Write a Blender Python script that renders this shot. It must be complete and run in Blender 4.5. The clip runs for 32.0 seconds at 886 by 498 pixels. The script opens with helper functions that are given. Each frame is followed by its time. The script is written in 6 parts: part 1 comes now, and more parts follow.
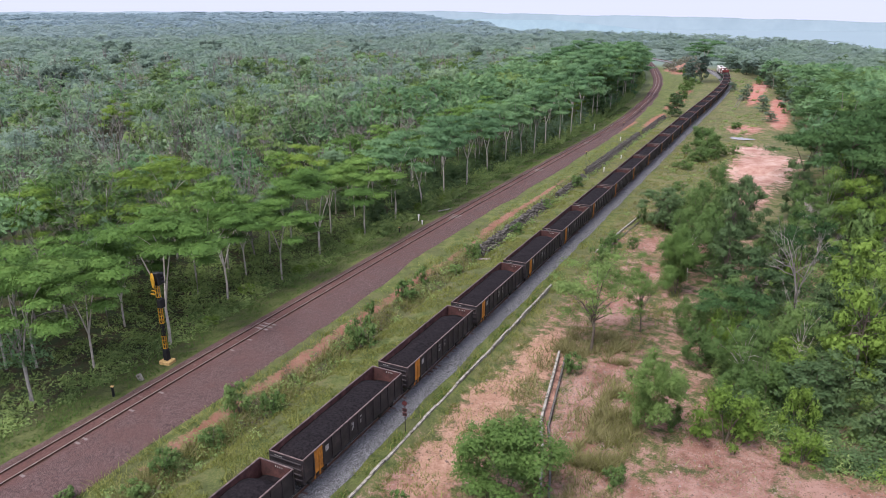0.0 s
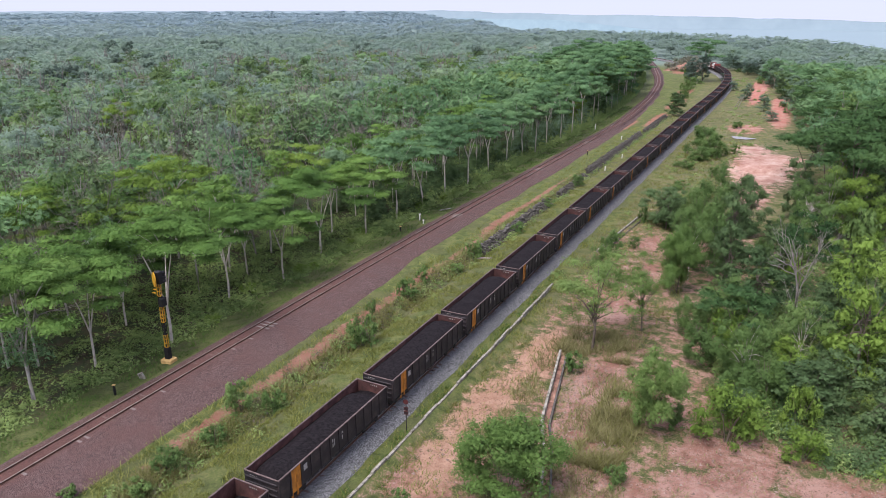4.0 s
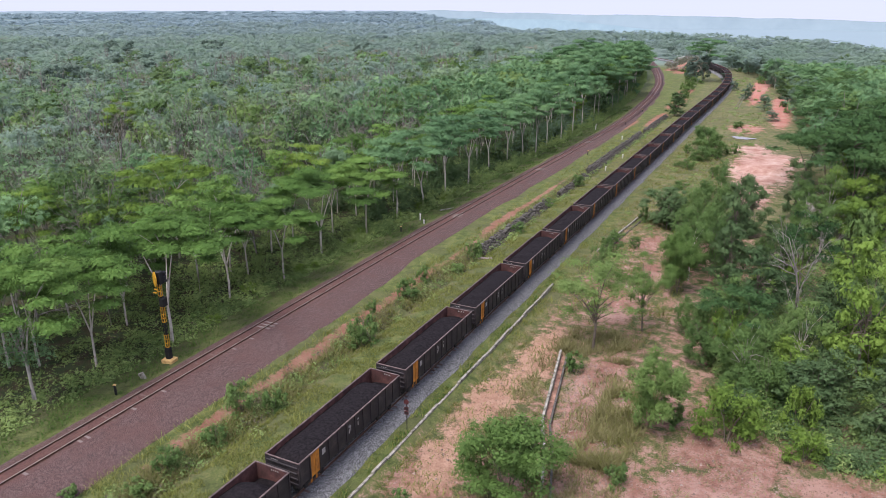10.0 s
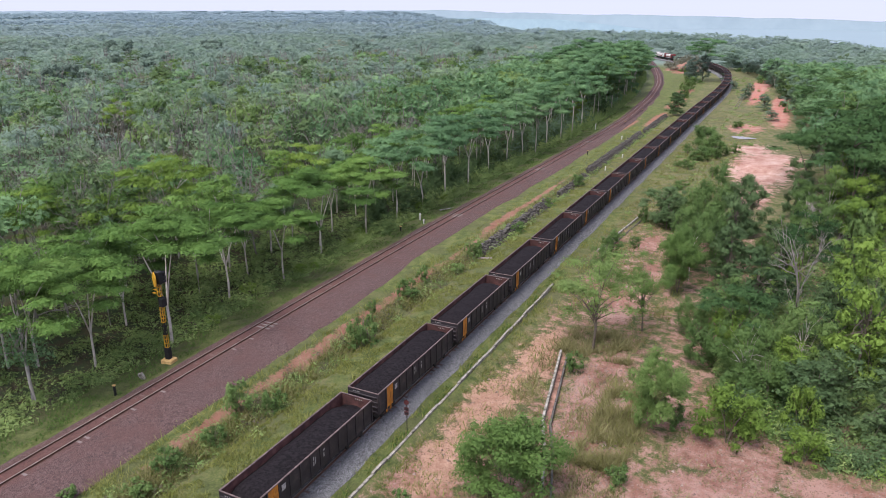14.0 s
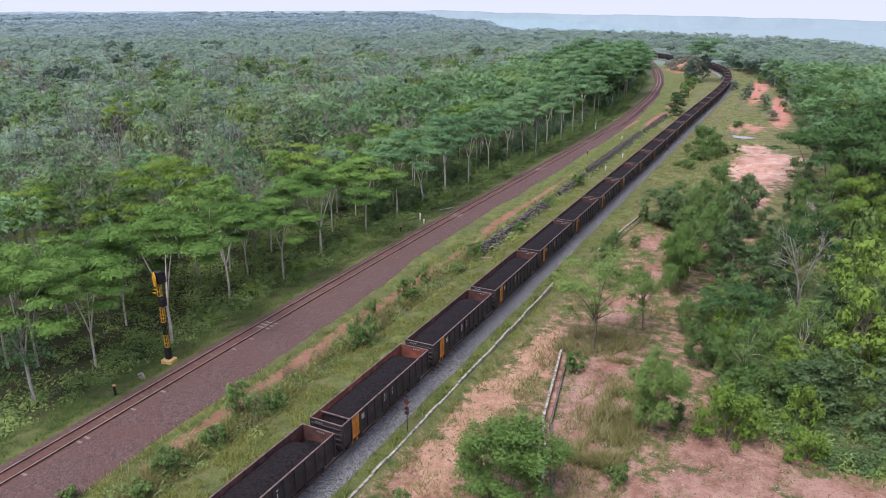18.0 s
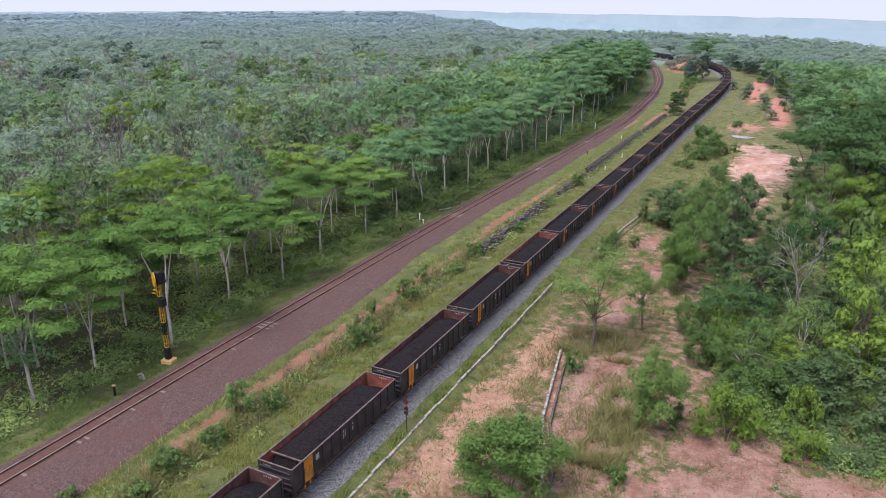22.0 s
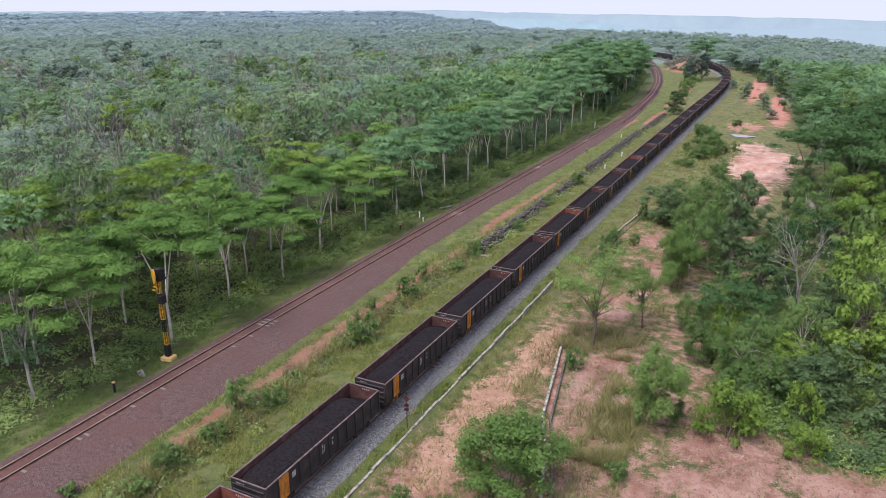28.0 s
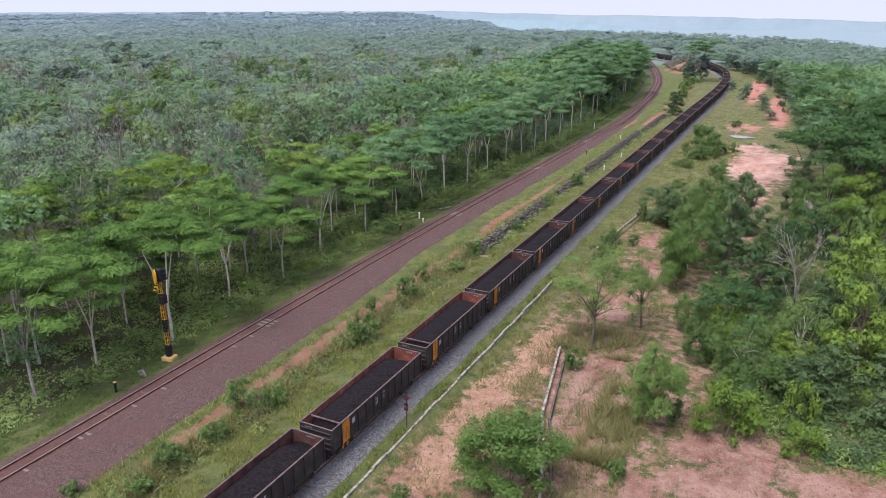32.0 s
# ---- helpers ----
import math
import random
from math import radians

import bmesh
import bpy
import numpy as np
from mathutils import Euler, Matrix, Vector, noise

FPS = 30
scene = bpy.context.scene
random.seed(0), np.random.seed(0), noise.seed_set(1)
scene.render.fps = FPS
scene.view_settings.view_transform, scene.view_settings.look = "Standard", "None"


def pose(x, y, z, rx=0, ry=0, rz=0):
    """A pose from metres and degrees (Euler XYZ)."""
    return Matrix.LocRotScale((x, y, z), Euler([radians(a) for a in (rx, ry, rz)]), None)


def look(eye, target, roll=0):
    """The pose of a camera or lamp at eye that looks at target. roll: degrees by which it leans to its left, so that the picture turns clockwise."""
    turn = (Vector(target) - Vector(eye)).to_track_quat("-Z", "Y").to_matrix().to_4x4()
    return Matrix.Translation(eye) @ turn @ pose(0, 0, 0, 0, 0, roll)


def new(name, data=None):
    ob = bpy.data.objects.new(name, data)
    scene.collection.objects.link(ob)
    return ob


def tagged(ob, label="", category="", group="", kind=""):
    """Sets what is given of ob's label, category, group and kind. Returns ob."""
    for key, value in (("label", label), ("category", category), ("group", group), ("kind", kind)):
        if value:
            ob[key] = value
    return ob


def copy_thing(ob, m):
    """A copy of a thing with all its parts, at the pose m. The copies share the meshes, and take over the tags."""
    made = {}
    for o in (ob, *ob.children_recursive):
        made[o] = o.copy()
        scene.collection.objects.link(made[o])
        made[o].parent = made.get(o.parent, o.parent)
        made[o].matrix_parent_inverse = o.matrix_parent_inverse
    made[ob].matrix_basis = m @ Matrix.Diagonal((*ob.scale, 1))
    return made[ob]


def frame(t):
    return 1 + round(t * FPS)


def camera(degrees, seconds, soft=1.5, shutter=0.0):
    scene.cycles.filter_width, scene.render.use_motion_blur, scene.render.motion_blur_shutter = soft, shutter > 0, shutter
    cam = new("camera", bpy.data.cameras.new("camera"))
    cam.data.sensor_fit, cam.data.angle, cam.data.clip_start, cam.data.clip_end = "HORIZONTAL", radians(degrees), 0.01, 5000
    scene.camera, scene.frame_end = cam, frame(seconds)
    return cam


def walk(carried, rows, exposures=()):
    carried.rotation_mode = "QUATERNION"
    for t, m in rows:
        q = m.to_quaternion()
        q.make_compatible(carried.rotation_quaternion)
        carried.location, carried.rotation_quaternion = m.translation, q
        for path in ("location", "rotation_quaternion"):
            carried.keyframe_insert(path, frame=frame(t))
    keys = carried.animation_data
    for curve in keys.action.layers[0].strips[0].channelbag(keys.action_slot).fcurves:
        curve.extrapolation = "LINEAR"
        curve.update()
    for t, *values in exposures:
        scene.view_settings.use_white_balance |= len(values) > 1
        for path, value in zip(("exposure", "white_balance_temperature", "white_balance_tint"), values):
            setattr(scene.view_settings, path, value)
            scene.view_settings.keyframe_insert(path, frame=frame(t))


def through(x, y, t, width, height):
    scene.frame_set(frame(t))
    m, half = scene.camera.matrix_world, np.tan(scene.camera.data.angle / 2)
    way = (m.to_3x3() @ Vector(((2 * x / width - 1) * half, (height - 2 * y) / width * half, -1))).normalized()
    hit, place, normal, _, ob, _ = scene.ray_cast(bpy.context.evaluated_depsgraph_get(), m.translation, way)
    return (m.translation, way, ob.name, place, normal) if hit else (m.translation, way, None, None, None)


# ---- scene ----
FOV = 64.19
cam = camera(FOV, 32.0, soft=0.7)


def drone(dx, dy, dz, yaw, tilt, roll):
    """Pose of the hovering drone, as a small drift about its station."""
    return pose(dx, dy, 29.68 + dz, 71.071 - tilt, 0, 27.001 - yaw) @ pose(0, 0, 0, 0, 0, roll)


walk(cam, [
    (0, drone(0.000, 0.000, 0.000, 0.000, -0.000, -0.000)),
    (1, drone(-0.016, 0.010, -0.005, -0.005, 0.000, 0.011)),
    (2, drone(-0.035, -0.020, -0.035, -0.030, 0.011, 0.036)),
    (3, drone(0.004, -0.039, -0.038, -0.062, 0.022, -0.011)),
    (4.5, drone(-0.001, -0.063, -0.051, -0.089, 0.038, 0.002)),
    (6, drone(-0.019, -0.030, -0.059, -0.113, 0.054, 0.017)),
    (8, drone(-0.016, -0.032, -0.061, -0.114, 0.051, 0.013)),
    (10, drone(0.007, -0.082, -0.009, -0.119, 0.050, -0.004)),
    (12, drone(-0.066, 0.006, -0.042, -0.083, 0.018, 0.011)),
    (14, drone(-0.081, -0.011, -0.032, -0.073, 0.062, -0.008)),
    (15.5, drone(-0.065, -0.029, -0.074, -0.077, 0.040, -0.010)),
    (17, drone(-0.061, -0.002, -0.093, -0.093, 0.034, -0.038)),
    (18, drone(-0.067, 0.019, -0.102, -0.104, 0.042, -0.092)),
    (19, drone(-0.076, -0.026, -0.133, -0.093, 0.054, -0.126)),
    (20, drone(-0.023, -0.012, -0.136, -0.105, 0.055, -0.139)),
    (21, drone(-0.025, 0.032, -0.089, -0.105, 0.056, -0.138)),
    (22, drone(-0.010, -0.001, -0.061, -0.089, 0.058, -0.123)),
    (23, drone(0.014, -0.048, -0.032, -0.066, 0.063, -0.120)),
    (24, drone(-0.007, -0.045, -0.075, -0.053, 0.063, -0.109)),
    (25, drone(-0.039, -0.050, -0.151, -0.032, 0.071, -0.103)),
    (26.5, drone(-0.047, -0.043, -0.251, -0.033, 0.068, -0.102)),
    (28, drone(-0.077, -0.066, -0.328, -0.029, 0.062, -0.091)),
    (29, drone(-0.077, -0.047, -0.360, -0.025, 0.058, -0.082)),
    (30, drone(-0.076, -0.028, -0.360, -0.021, 0.038, -0.080)),
    (31, drone(-0.031, -0.092, -0.289, -0.018, 0.020, -0.066)),
    (32, drone(0.082, -0.327, -0.251, -0.016, -0.000, -0.085)),
])

# ---------------------------------------------------------------- world, sun
world = bpy.data.worlds.new("overcast_sky")
scene.world = world
world.use_nodes = True
wn = world.node_tree.nodes
wl = world.node_tree.links
sky = wn.new("ShaderNodeTexSky")
sky.sky_type = "NISHITA"
sky.sun_disc = False
sky.sun_elevation = radians(61)
sky.sun_rotation = radians(193)
sky.air_density = 1.0
sky.dust_density = 6.0
sky.ozone_density = 1.0
wmix = wn.new("ShaderNodeMix")
wmix.data_type = "RGBA"
wmix.inputs["Factor"].default_value = 0.72
wmix.inputs["B"].default_value = (8.2, 8.6, 11.7, 1)
wl.new(sky.outputs["Color"], wmix.inputs["A"])
bg = wn["Background"]
wl.new(wmix.outputs["Result"], bg.inputs["Color"])
bg.inputs["Strength"].default_value = 0.115
sun = new("sun", bpy.data.lights.new("sun", "SUN"))
sun.data.energy = 3.5
sun.data.angle = radians(28)
sun.data.color = (1.0, 0.96, 0.95)
sun.matrix_world = look((0, 0, 0), (0.11, 0.47, -0.87))
scene.view_settings.exposure = 0.245

# ---------------------------------------------------------------- materials


def ramp(nt, fac, stops):
    r = nt.nodes.new("ShaderNodeValToRGB")
    el = r.color_ramp.elements
    while len(el) < len(stops):
        el.new(0.5)
    for e, (p, c) in zip(el, stops):
        e.position, e.color = p, (*c, 1)
    nt.links.new(fac, r.inputs["Fac"])
    return r.outputs["Color"]


def noise_tex(nt, vec, scale, detail=4.0, rough=0.55):
    n = nt.nodes.new("ShaderNodeTexNoise")
    n.inputs["Scale"].default_value = scale
    n.inputs["Detail"].default_value = detail
    n.inputs["Roughness"].default_value = rough
    if vec is not None:
        nt.links.new(vec, n.inputs["Vector"])
    return n.outputs["Fac"]


def mixc(nt, fac, a, b, how="MIX"):
    m = nt.nodes.new("ShaderNodeMix")
    m.data_type, m.blend_type = "RGBA", how
    for key, v in (("Factor", fac), ("A", a), ("B", b)):
        s = [i for i in m.inputs if i.name == key and i.type == ("VALUE" if key == "Factor" else "RGBA")][0]
        if isinstance(v, bpy.types.NodeSocket):
            nt.links.new(v, s)
        else:
            s.default_value = v if key == "Factor" else (*v, 1)
    return [o for o in m.outputs if o.type == "RGBA"][0]


def calc(nt, op, a, b=0.0, c=0.0, clamp=False):
    m = nt.nodes.new("ShaderNodeMath")
    m.operation, m.use_clamp = op, clamp
    for s, v in zip(m.inputs, (a, b, c)):
        if isinstance(v, bpy.types.NodeSocket):
            nt.links.new(v, s)
        else:
            s.default_value = v
    return m.outputs[0]


def step(nt, v, lo, hi):
    m = nt.nodes.new("ShaderNodeMapRange")
    m.interpolation_type = "SMOOTHSTEP"
    nt.links.new(v, m.inputs["Value"])
    m.inputs["From Min"].default_value, m.inputs["From Max"].default_value = lo, hi
    return m.outputs["Result"]


def material(name, rough=0.85, metal=0.0):
    m = bpy.data.materials.new(name)
    m.use_nodes = True
    b = m.node_tree.nodes["Principled BSDF"]
    b.inputs["Roughness"].default_value = rough
    b.inputs["Metallic"].default_value = metal
    b.inputs["Specular IOR Level"].default_value = 0.3
    return m, m.node_tree, b


def bump(nt, b, height, strength, dist):
    n = nt.nodes.new("ShaderNodeBump")
    n.inputs["Strength"].default_value, n.inputs["Distance"].default_value = strength, dist
    nt.links.new(height, n.inputs["Height"])
    nt.links.new(n.outputs["Normal"], b.inputs["Normal"])


def place_of(nt):
    return nt.nodes.new("ShaderNodeNewGeometry").outputs["Position"]


def local_of(nt):
    return nt.nodes.new("ShaderNodeTexCoord").outputs["Object"]


def worn(name, base, dark, scale=3.0, rough=0.8, metal=0.0, grain=40.0, strength=0.25, dist=0.01):
    """A plain surface with stains at two scales and a fine grain."""
    m, nt, b = material(name, rough, metal)
    v = local_of(nt)
    n1, n2 = noise_tex(nt, v, scale, 5), noise_tex(nt, v, grain, 3)
    both = calc(nt, "ADD", calc(nt, "MULTIPLY", n1, 0.65), calc(nt, "MULTIPLY", n2, 0.35))
    nt.links.new(ramp(nt, both, [(0.36, dark), (0.62, base)]), b.inputs["Base Color"])
    bump(nt, b, n2, strength, dist)
    return m


def leaves(name, deep, mid, light, through=0.25, patch=0.05, speck=0.38, leaf=0.0, gaps=0.30, side=0.65):
    """Foliage: every leaf its own shade, slow drifts of colour from tree to tree, and sprays cut into leaves of that size.
    The sprays of a clump share its rounded shading."""
    m, nt, b = material(name, 0.8)
    b.inputs["Specular IOR Level"].default_value = 0.12
    g = nt.nodes.new("ShaderNodeNewGeometry")
    oi = nt.nodes.new("ShaderNodeObjectInfo")
    pos = g.outputs["Position"]
    slow = noise_tex(nt, pos, patch, 3)
    own = calc(nt, "MULTIPLY", g.outputs["Random Per Island"], speck * (0.55 if leaf else 1.0))
    if leaf:
        cells = nt.nodes.new("ShaderNodeTexVoronoi")
        cells.inputs["Scale"].default_value = 1 / leaf
        nt.links.new(pos, cells.inputs["Vector"])
        tone = nt.nodes.new("ShaderNodeSeparateColor")
        nt.links.new(cells.outputs["Color"], tone.inputs["Color"])
        own = calc(nt, "ADD", own, calc(nt, "MULTIPLY", tone.outputs[0], speck * 0.45))
        tree = nt.nodes.new("ShaderNodeAttribute")
        tree.attribute_name = "tree_tone"
        own = calc(nt, "ADD", own, tree.outputs["Fac"])
    f = calc(nt, "ADD", own, calc(nt, "ADD", calc(nt, "MULTIPLY", slow, 0.5), calc(nt, "ADD", calc(nt, "MULTIPLY", oi.outputs["Random"], 0.28), 0.15 - speck / 2)))
    col = ramp(nt, f, [(0.18, deep), (0.5, mid), (0.85, light)])
    nt.links.new(col, b.inputs["Base Color"])
    t = nt.nodes.new("ShaderNodeBsdfTranslucent")
    nt.links.new(mixc(nt, 0.2, col, (0.15, 0.22, 0.05)), t.inputs["Color"])
    mx = nt.nodes.new("ShaderNodeMixShader")
    mx.inputs["Fac"].default_value = through
    nt.links.new(b.outputs["BSDF"], mx.inputs[1])
    nt.links.new(t.outputs["BSDF"], mx.inputs[2])
    out = mx.outputs["Shader"]
    if leaf:
        at = nt.nodes.new("ShaderNodeAttribute")
        at.attribute_name = "rounding"
        turn = nt.nodes.new("ShaderNodeVectorTransform")
        turn.vector_type, turn.convert_from, turn.convert_to = "NORMAL", "OBJECT", "WORLD"
        nt.links.new(at.outputs["Vector"], turn.inputs["Vector"])
        bent, own_side = [nt.nodes.new("ShaderNodeVectorMath") for _ in range(2)]
        own_side.operation = "SCALE"
        own_side.inputs["Scale"].default_value = side
        nt.links.new(g.outputs["Normal"], own_side.inputs[0])
        nt.links.new(own_side.outputs["Vector"], bent.inputs[0])
        nt.links.new(turn.outputs["Vector"], bent.inputs[1])
        unit = nt.nodes.new("ShaderNodeVectorMath")
        unit.operation = "NORMALIZE"
        nt.links.new(bent.outputs["Vector"], unit.inputs[0])
        nt.links.new(unit.outputs["Vector"], b.inputs["Normal"])
        hole = nt.nodes.new("ShaderNodeBsdfTransparent")
        keep = calc(nt, "LESS_THAN", calc(nt, "ADD", cells.outputs["Distance"], calc(nt, "MULTIPLY", tone.outputs[1], 0.30)), 1.05 - gaps)
        cut = nt.nodes.new("ShaderNodeMixShader")
        nt.links.new(keep, cut.inputs["Fac"])
        nt.links.new(hole.outputs["BSDF"], cut.inputs[1])
        nt.links.new(out, cut.inputs[2])
        out = cut.outputs["Shader"]
    nt.links.new(out, nt.nodes["Material Output"].inputs["Surface"])
    return m


def ground_material():
    m, nt, b = material("ground_earth_and_grass", 0.95)
    p = place_of(nt)
    at = nt.nodes.new("ShaderNodeAttribute")
    at.attribute_name = "zones"
    sep = nt.nodes.new("ShaderNodeSeparateColor")
    nt.links.new(at.outputs["Color"], sep.inputs["Color"])
    bare, wood, dry = sep.outputs[0], sep.outputs[1], sep.outputs[2]
    n_l, n_m, n_s = noise_tex(nt, p, 0.12, 5), noise_tex(nt, p, 0.9, 5, 0.65), noise_tex(nt, p, 7.0, 4, 0.7)
    n_f = noise_tex(nt, p, 28.0, 3, 0.7)
    grass = ramp(nt, calc(nt, "ADD", calc(nt, "MULTIPLY", n_m, 0.55), calc(nt, "MULTIPLY", n_s, 0.45)),
                 [(0.36, (0.042, 0.06, 0.016)), (0.5, (0.10, 0.128, 0.034)), (0.64, (0.19, 0.20, 0.064))])
    straw = ramp(nt, n_s, [(0.3, (0.12, 0.10, 0.048)), (0.7, (0.24, 0.20, 0.11))])
    grass = mixc(nt, calc(nt, "MULTIPLY", dry, step(nt, n_m, 0.35, 0.65)), grass, straw)
    grass = mixc(nt, calc(nt, "MULTIPLY", step(nt, noise_tex(nt, p, 0.16, 6, 0.65), 0.46, 0.6), 0.5), grass, mixc(nt, n_s, (0.05, 0.062, 0.026), (0.14, 0.125, 0.062)))
    soil = ramp(nt, calc(nt, "ADD", calc(nt, "MULTIPLY", n_m, 0.6), calc(nt, "MULTIPLY", n_f, 0.4)),
                [(0.32, (0.15, 0.066, 0.048)), (0.48, (0.275, 0.132, 0.10)), (0.64, (0.44, 0.268, 0.218))])
    soil = mixc(nt, calc(nt, "MULTIPLY", step(nt, n_l, 0.45, 0.62), 0.5), soil, (0.25, 0.115, 0.075))
    sxyz = nt.nodes.new("ShaderNodeSeparateXYZ")
    nt.links.new(p, sxyz.inputs[0])
    soil = mixc(nt, calc(nt, "MULTIPLY", step(nt, sxyz.outputs[1], 175, 225), 0.75), soil, (0.46, 0.17, 0.13))
    soil = mixc(nt, calc(nt, "MULTIPLY", step(nt, noise_tex(nt, p, 0.22, 6, 0.7), 0.46, 0.62), 0.7), soil, mixc(nt, n_f, (0.35, 0.19, 0.145), (0.55, 0.365, 0.30)))
    soil = mixc(nt, calc(nt, "MULTIPLY", step(nt, sxyz.outputs[0], -28, -33), 0.7), soil, mixc(nt, n_s, (0.14, 0.055, 0.035), (0.32, 0.145, 0.085)))
    for scale, amount in ((3.2, 0.55), (7.0, 0.75), (16.0, 0.8)):
        pebbles = nt.nodes.new("ShaderNodeTexVoronoi")
        pebbles.inputs["Scale"].default_value = scale
        nt.links.new(p, pebbles.inputs["Vector"])
        tone = nt.nodes.new("ShaderNodeSeparateColor")
        nt.links.new(pebbles.outputs["Color"], tone.inputs["Color"])
        grit = ramp(nt, tone.outputs[0], [(0.1, (0.10, 0.065, 0.05)), (0.45, (0.24, 0.15, 0.115)), (0.8, (0.42, 0.335, 0.285))])
        mask = calc(nt, "MULTIPLY", step(nt, calc(nt, "SUBTRACT", 0.34, pebbles.outputs["Distance"]), 0, 0.1), step(nt, tone.outputs[1], 0.35, 0.5))
        soil = mixc(nt, calc(nt, "MULTIPLY", mask, calc(nt, "MULTIPLY", step(nt, n_m, 0.36, 0.6), amount)), soil, grit)
    def patch_at(x, y, a, b):
        dx, dy = calc(nt, "DIVIDE", calc(nt, "SUBTRACT", sxyz.outputs[0], x), a), calc(nt, "DIVIDE", calc(nt, "SUBTRACT", sxyz.outputs[1], y), b)
        far = calc(nt, "ADD", calc(nt, "MULTIPLY", dx, dx), calc(nt, "MULTIPLY", dy, dy))
        return step(nt, calc(nt, "ADD", calc(nt, "SUBTRACT", 1.0, far), calc(nt, "MULTIPLY", calc(nt, "SUBTRACT", n_m, 0.5), 1.2)), 0.0, 0.5)

    sand = ramp(nt, calc(nt, "ADD", calc(nt, "MULTIPLY", n_m, 0.5), calc(nt, "MULTIPLY", n_s, 0.5)), [(0.36, (0.29, 0.155, 0.10)), (0.62, (0.52, 0.325, 0.225))])
    soil = mixc(nt, calc(nt, "MULTIPLY", patch_at(-19.4, 48, 3.0, 17), 0.82), soil, sand)
    clay = ramp(nt, calc(nt, "ADD", calc(nt, "MULTIPLY", noise_tex(nt, p, 0.3, 6, 0.7), 0.65), calc(nt, "MULTIPLY", n_s, 0.35)), [(0.40, (0.33, 0.165, 0.125)), (0.5, (0.48, 0.285, 0.23)), (0.6, (0.64, 0.48, 0.41))])
    soil = mixc(nt, calc(nt, "MULTIPLY", patch_at(-7, 156, 9, 36), 0.7), soil, clay)
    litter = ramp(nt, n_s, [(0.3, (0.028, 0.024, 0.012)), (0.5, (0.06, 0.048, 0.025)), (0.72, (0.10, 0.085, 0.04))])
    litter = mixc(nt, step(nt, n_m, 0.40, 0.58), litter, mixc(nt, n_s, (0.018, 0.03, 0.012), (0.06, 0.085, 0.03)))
    edge = calc(nt, "ADD", bare, calc(nt, "MULTIPLY", calc(nt, "SUBTRACT", n_m, 0.5), 1.3))
    edge = calc(nt, "ADD", edge, calc(nt, "MULTIPLY", calc(nt, "SUBTRACT", n_s, 0.5), 0.7))
    col = mixc(nt, step(nt, edge, 0.38, 0.62), grass, soil)
    # Far wood floor has distance haze put into its colour, bluer farther out.
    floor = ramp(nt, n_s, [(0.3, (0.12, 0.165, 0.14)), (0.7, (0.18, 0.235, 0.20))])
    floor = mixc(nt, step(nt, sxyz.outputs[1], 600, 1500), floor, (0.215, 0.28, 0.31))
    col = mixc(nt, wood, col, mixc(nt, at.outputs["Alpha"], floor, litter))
    nt.links.new(col, b.inputs["Base Color"])
    bump(nt, b, calc(nt, "ADD", n_s, calc(nt, "MULTIPLY", n_f, 0.6)), 1.0, 0.09)
    return m


def ballast_material(name, dark, mid, light, stain=None, size=12.0):
    m, nt, b = material(name, 0.9)
    p = place_of(nt)
    v = nt.nodes.new("ShaderNodeTexVoronoi")
    v.inputs["Scale"].default_value = size
    nt.links.new(p, v.inputs["Vector"])
    stone = nt.nodes.new("ShaderNodeSeparateColor")
    nt.links.new(v.outputs["Color"], stone.inputs["Color"])
    n_l, n_s = noise_tex(nt, p, 0.35, 5), noise_tex(nt, p, 3.0, 4)
    f = calc(nt, "ADD", calc(nt, "MULTIPLY", stone.outputs[0], 0.55), calc(nt, "MULTIPLY", n_s, 0.45))
    col = ramp(nt, f, [(0.2, dark), (0.5, mid), (0.85, light)])
    if stain:
        col = mixc(nt, calc(nt, "MULTIPLY", step(nt, n_l, 0.42, 0.66), 0.6), col, stain)
        at = nt.nodes.new("ShaderNodeAttribute")
        at.attribute_name = "rust"
        col = mixc(nt, calc(nt, "MULTIPLY", at.outputs["Fac"], calc(nt, "ADD", 0.35, calc(nt, "MULTIPLY", n_s, 0.5))), col, (0.15, 0.062, 0.05))
    gap = step(nt, v.outputs["Distance"], 0.35, 0.75)
    col = mixc(nt, calc(nt, "MULTIPLY", gap, 0.6), col, (0.02, 0.018, 0.016))
    nt.links.new(col, b.inputs["Base Color"])
    bump(nt, b, calc(nt, "SUBTRACT", 1.0, v.outputs["Distance"]), 0.9, 0.05)
    return m


def coal_material():
    m, nt, b = material("coal", 0.95)
    b.inputs["Specular IOR Level"].default_value = 0.08
    p = local_of(nt)
    v = nt.nodes.new("ShaderNodeTexVoronoi")
    v.inputs["Scale"].default_value = 17.0
    nt.links.new(p, v.inputs["Vector"])
    n = noise_tex(nt, p, 5.0, 5)
    nt.links.new(ramp(nt, n, [(0.35, (0.008, 0.007, 0.008)), (0.65, (0.021, 0.017, 0.019))]), b.inputs["Base Color"])
    bump(nt, b, calc(nt, "ADD", v.outputs["Distance"], noise_tex(nt, p, 30, 3)), 0.45, 0.03)
    return m


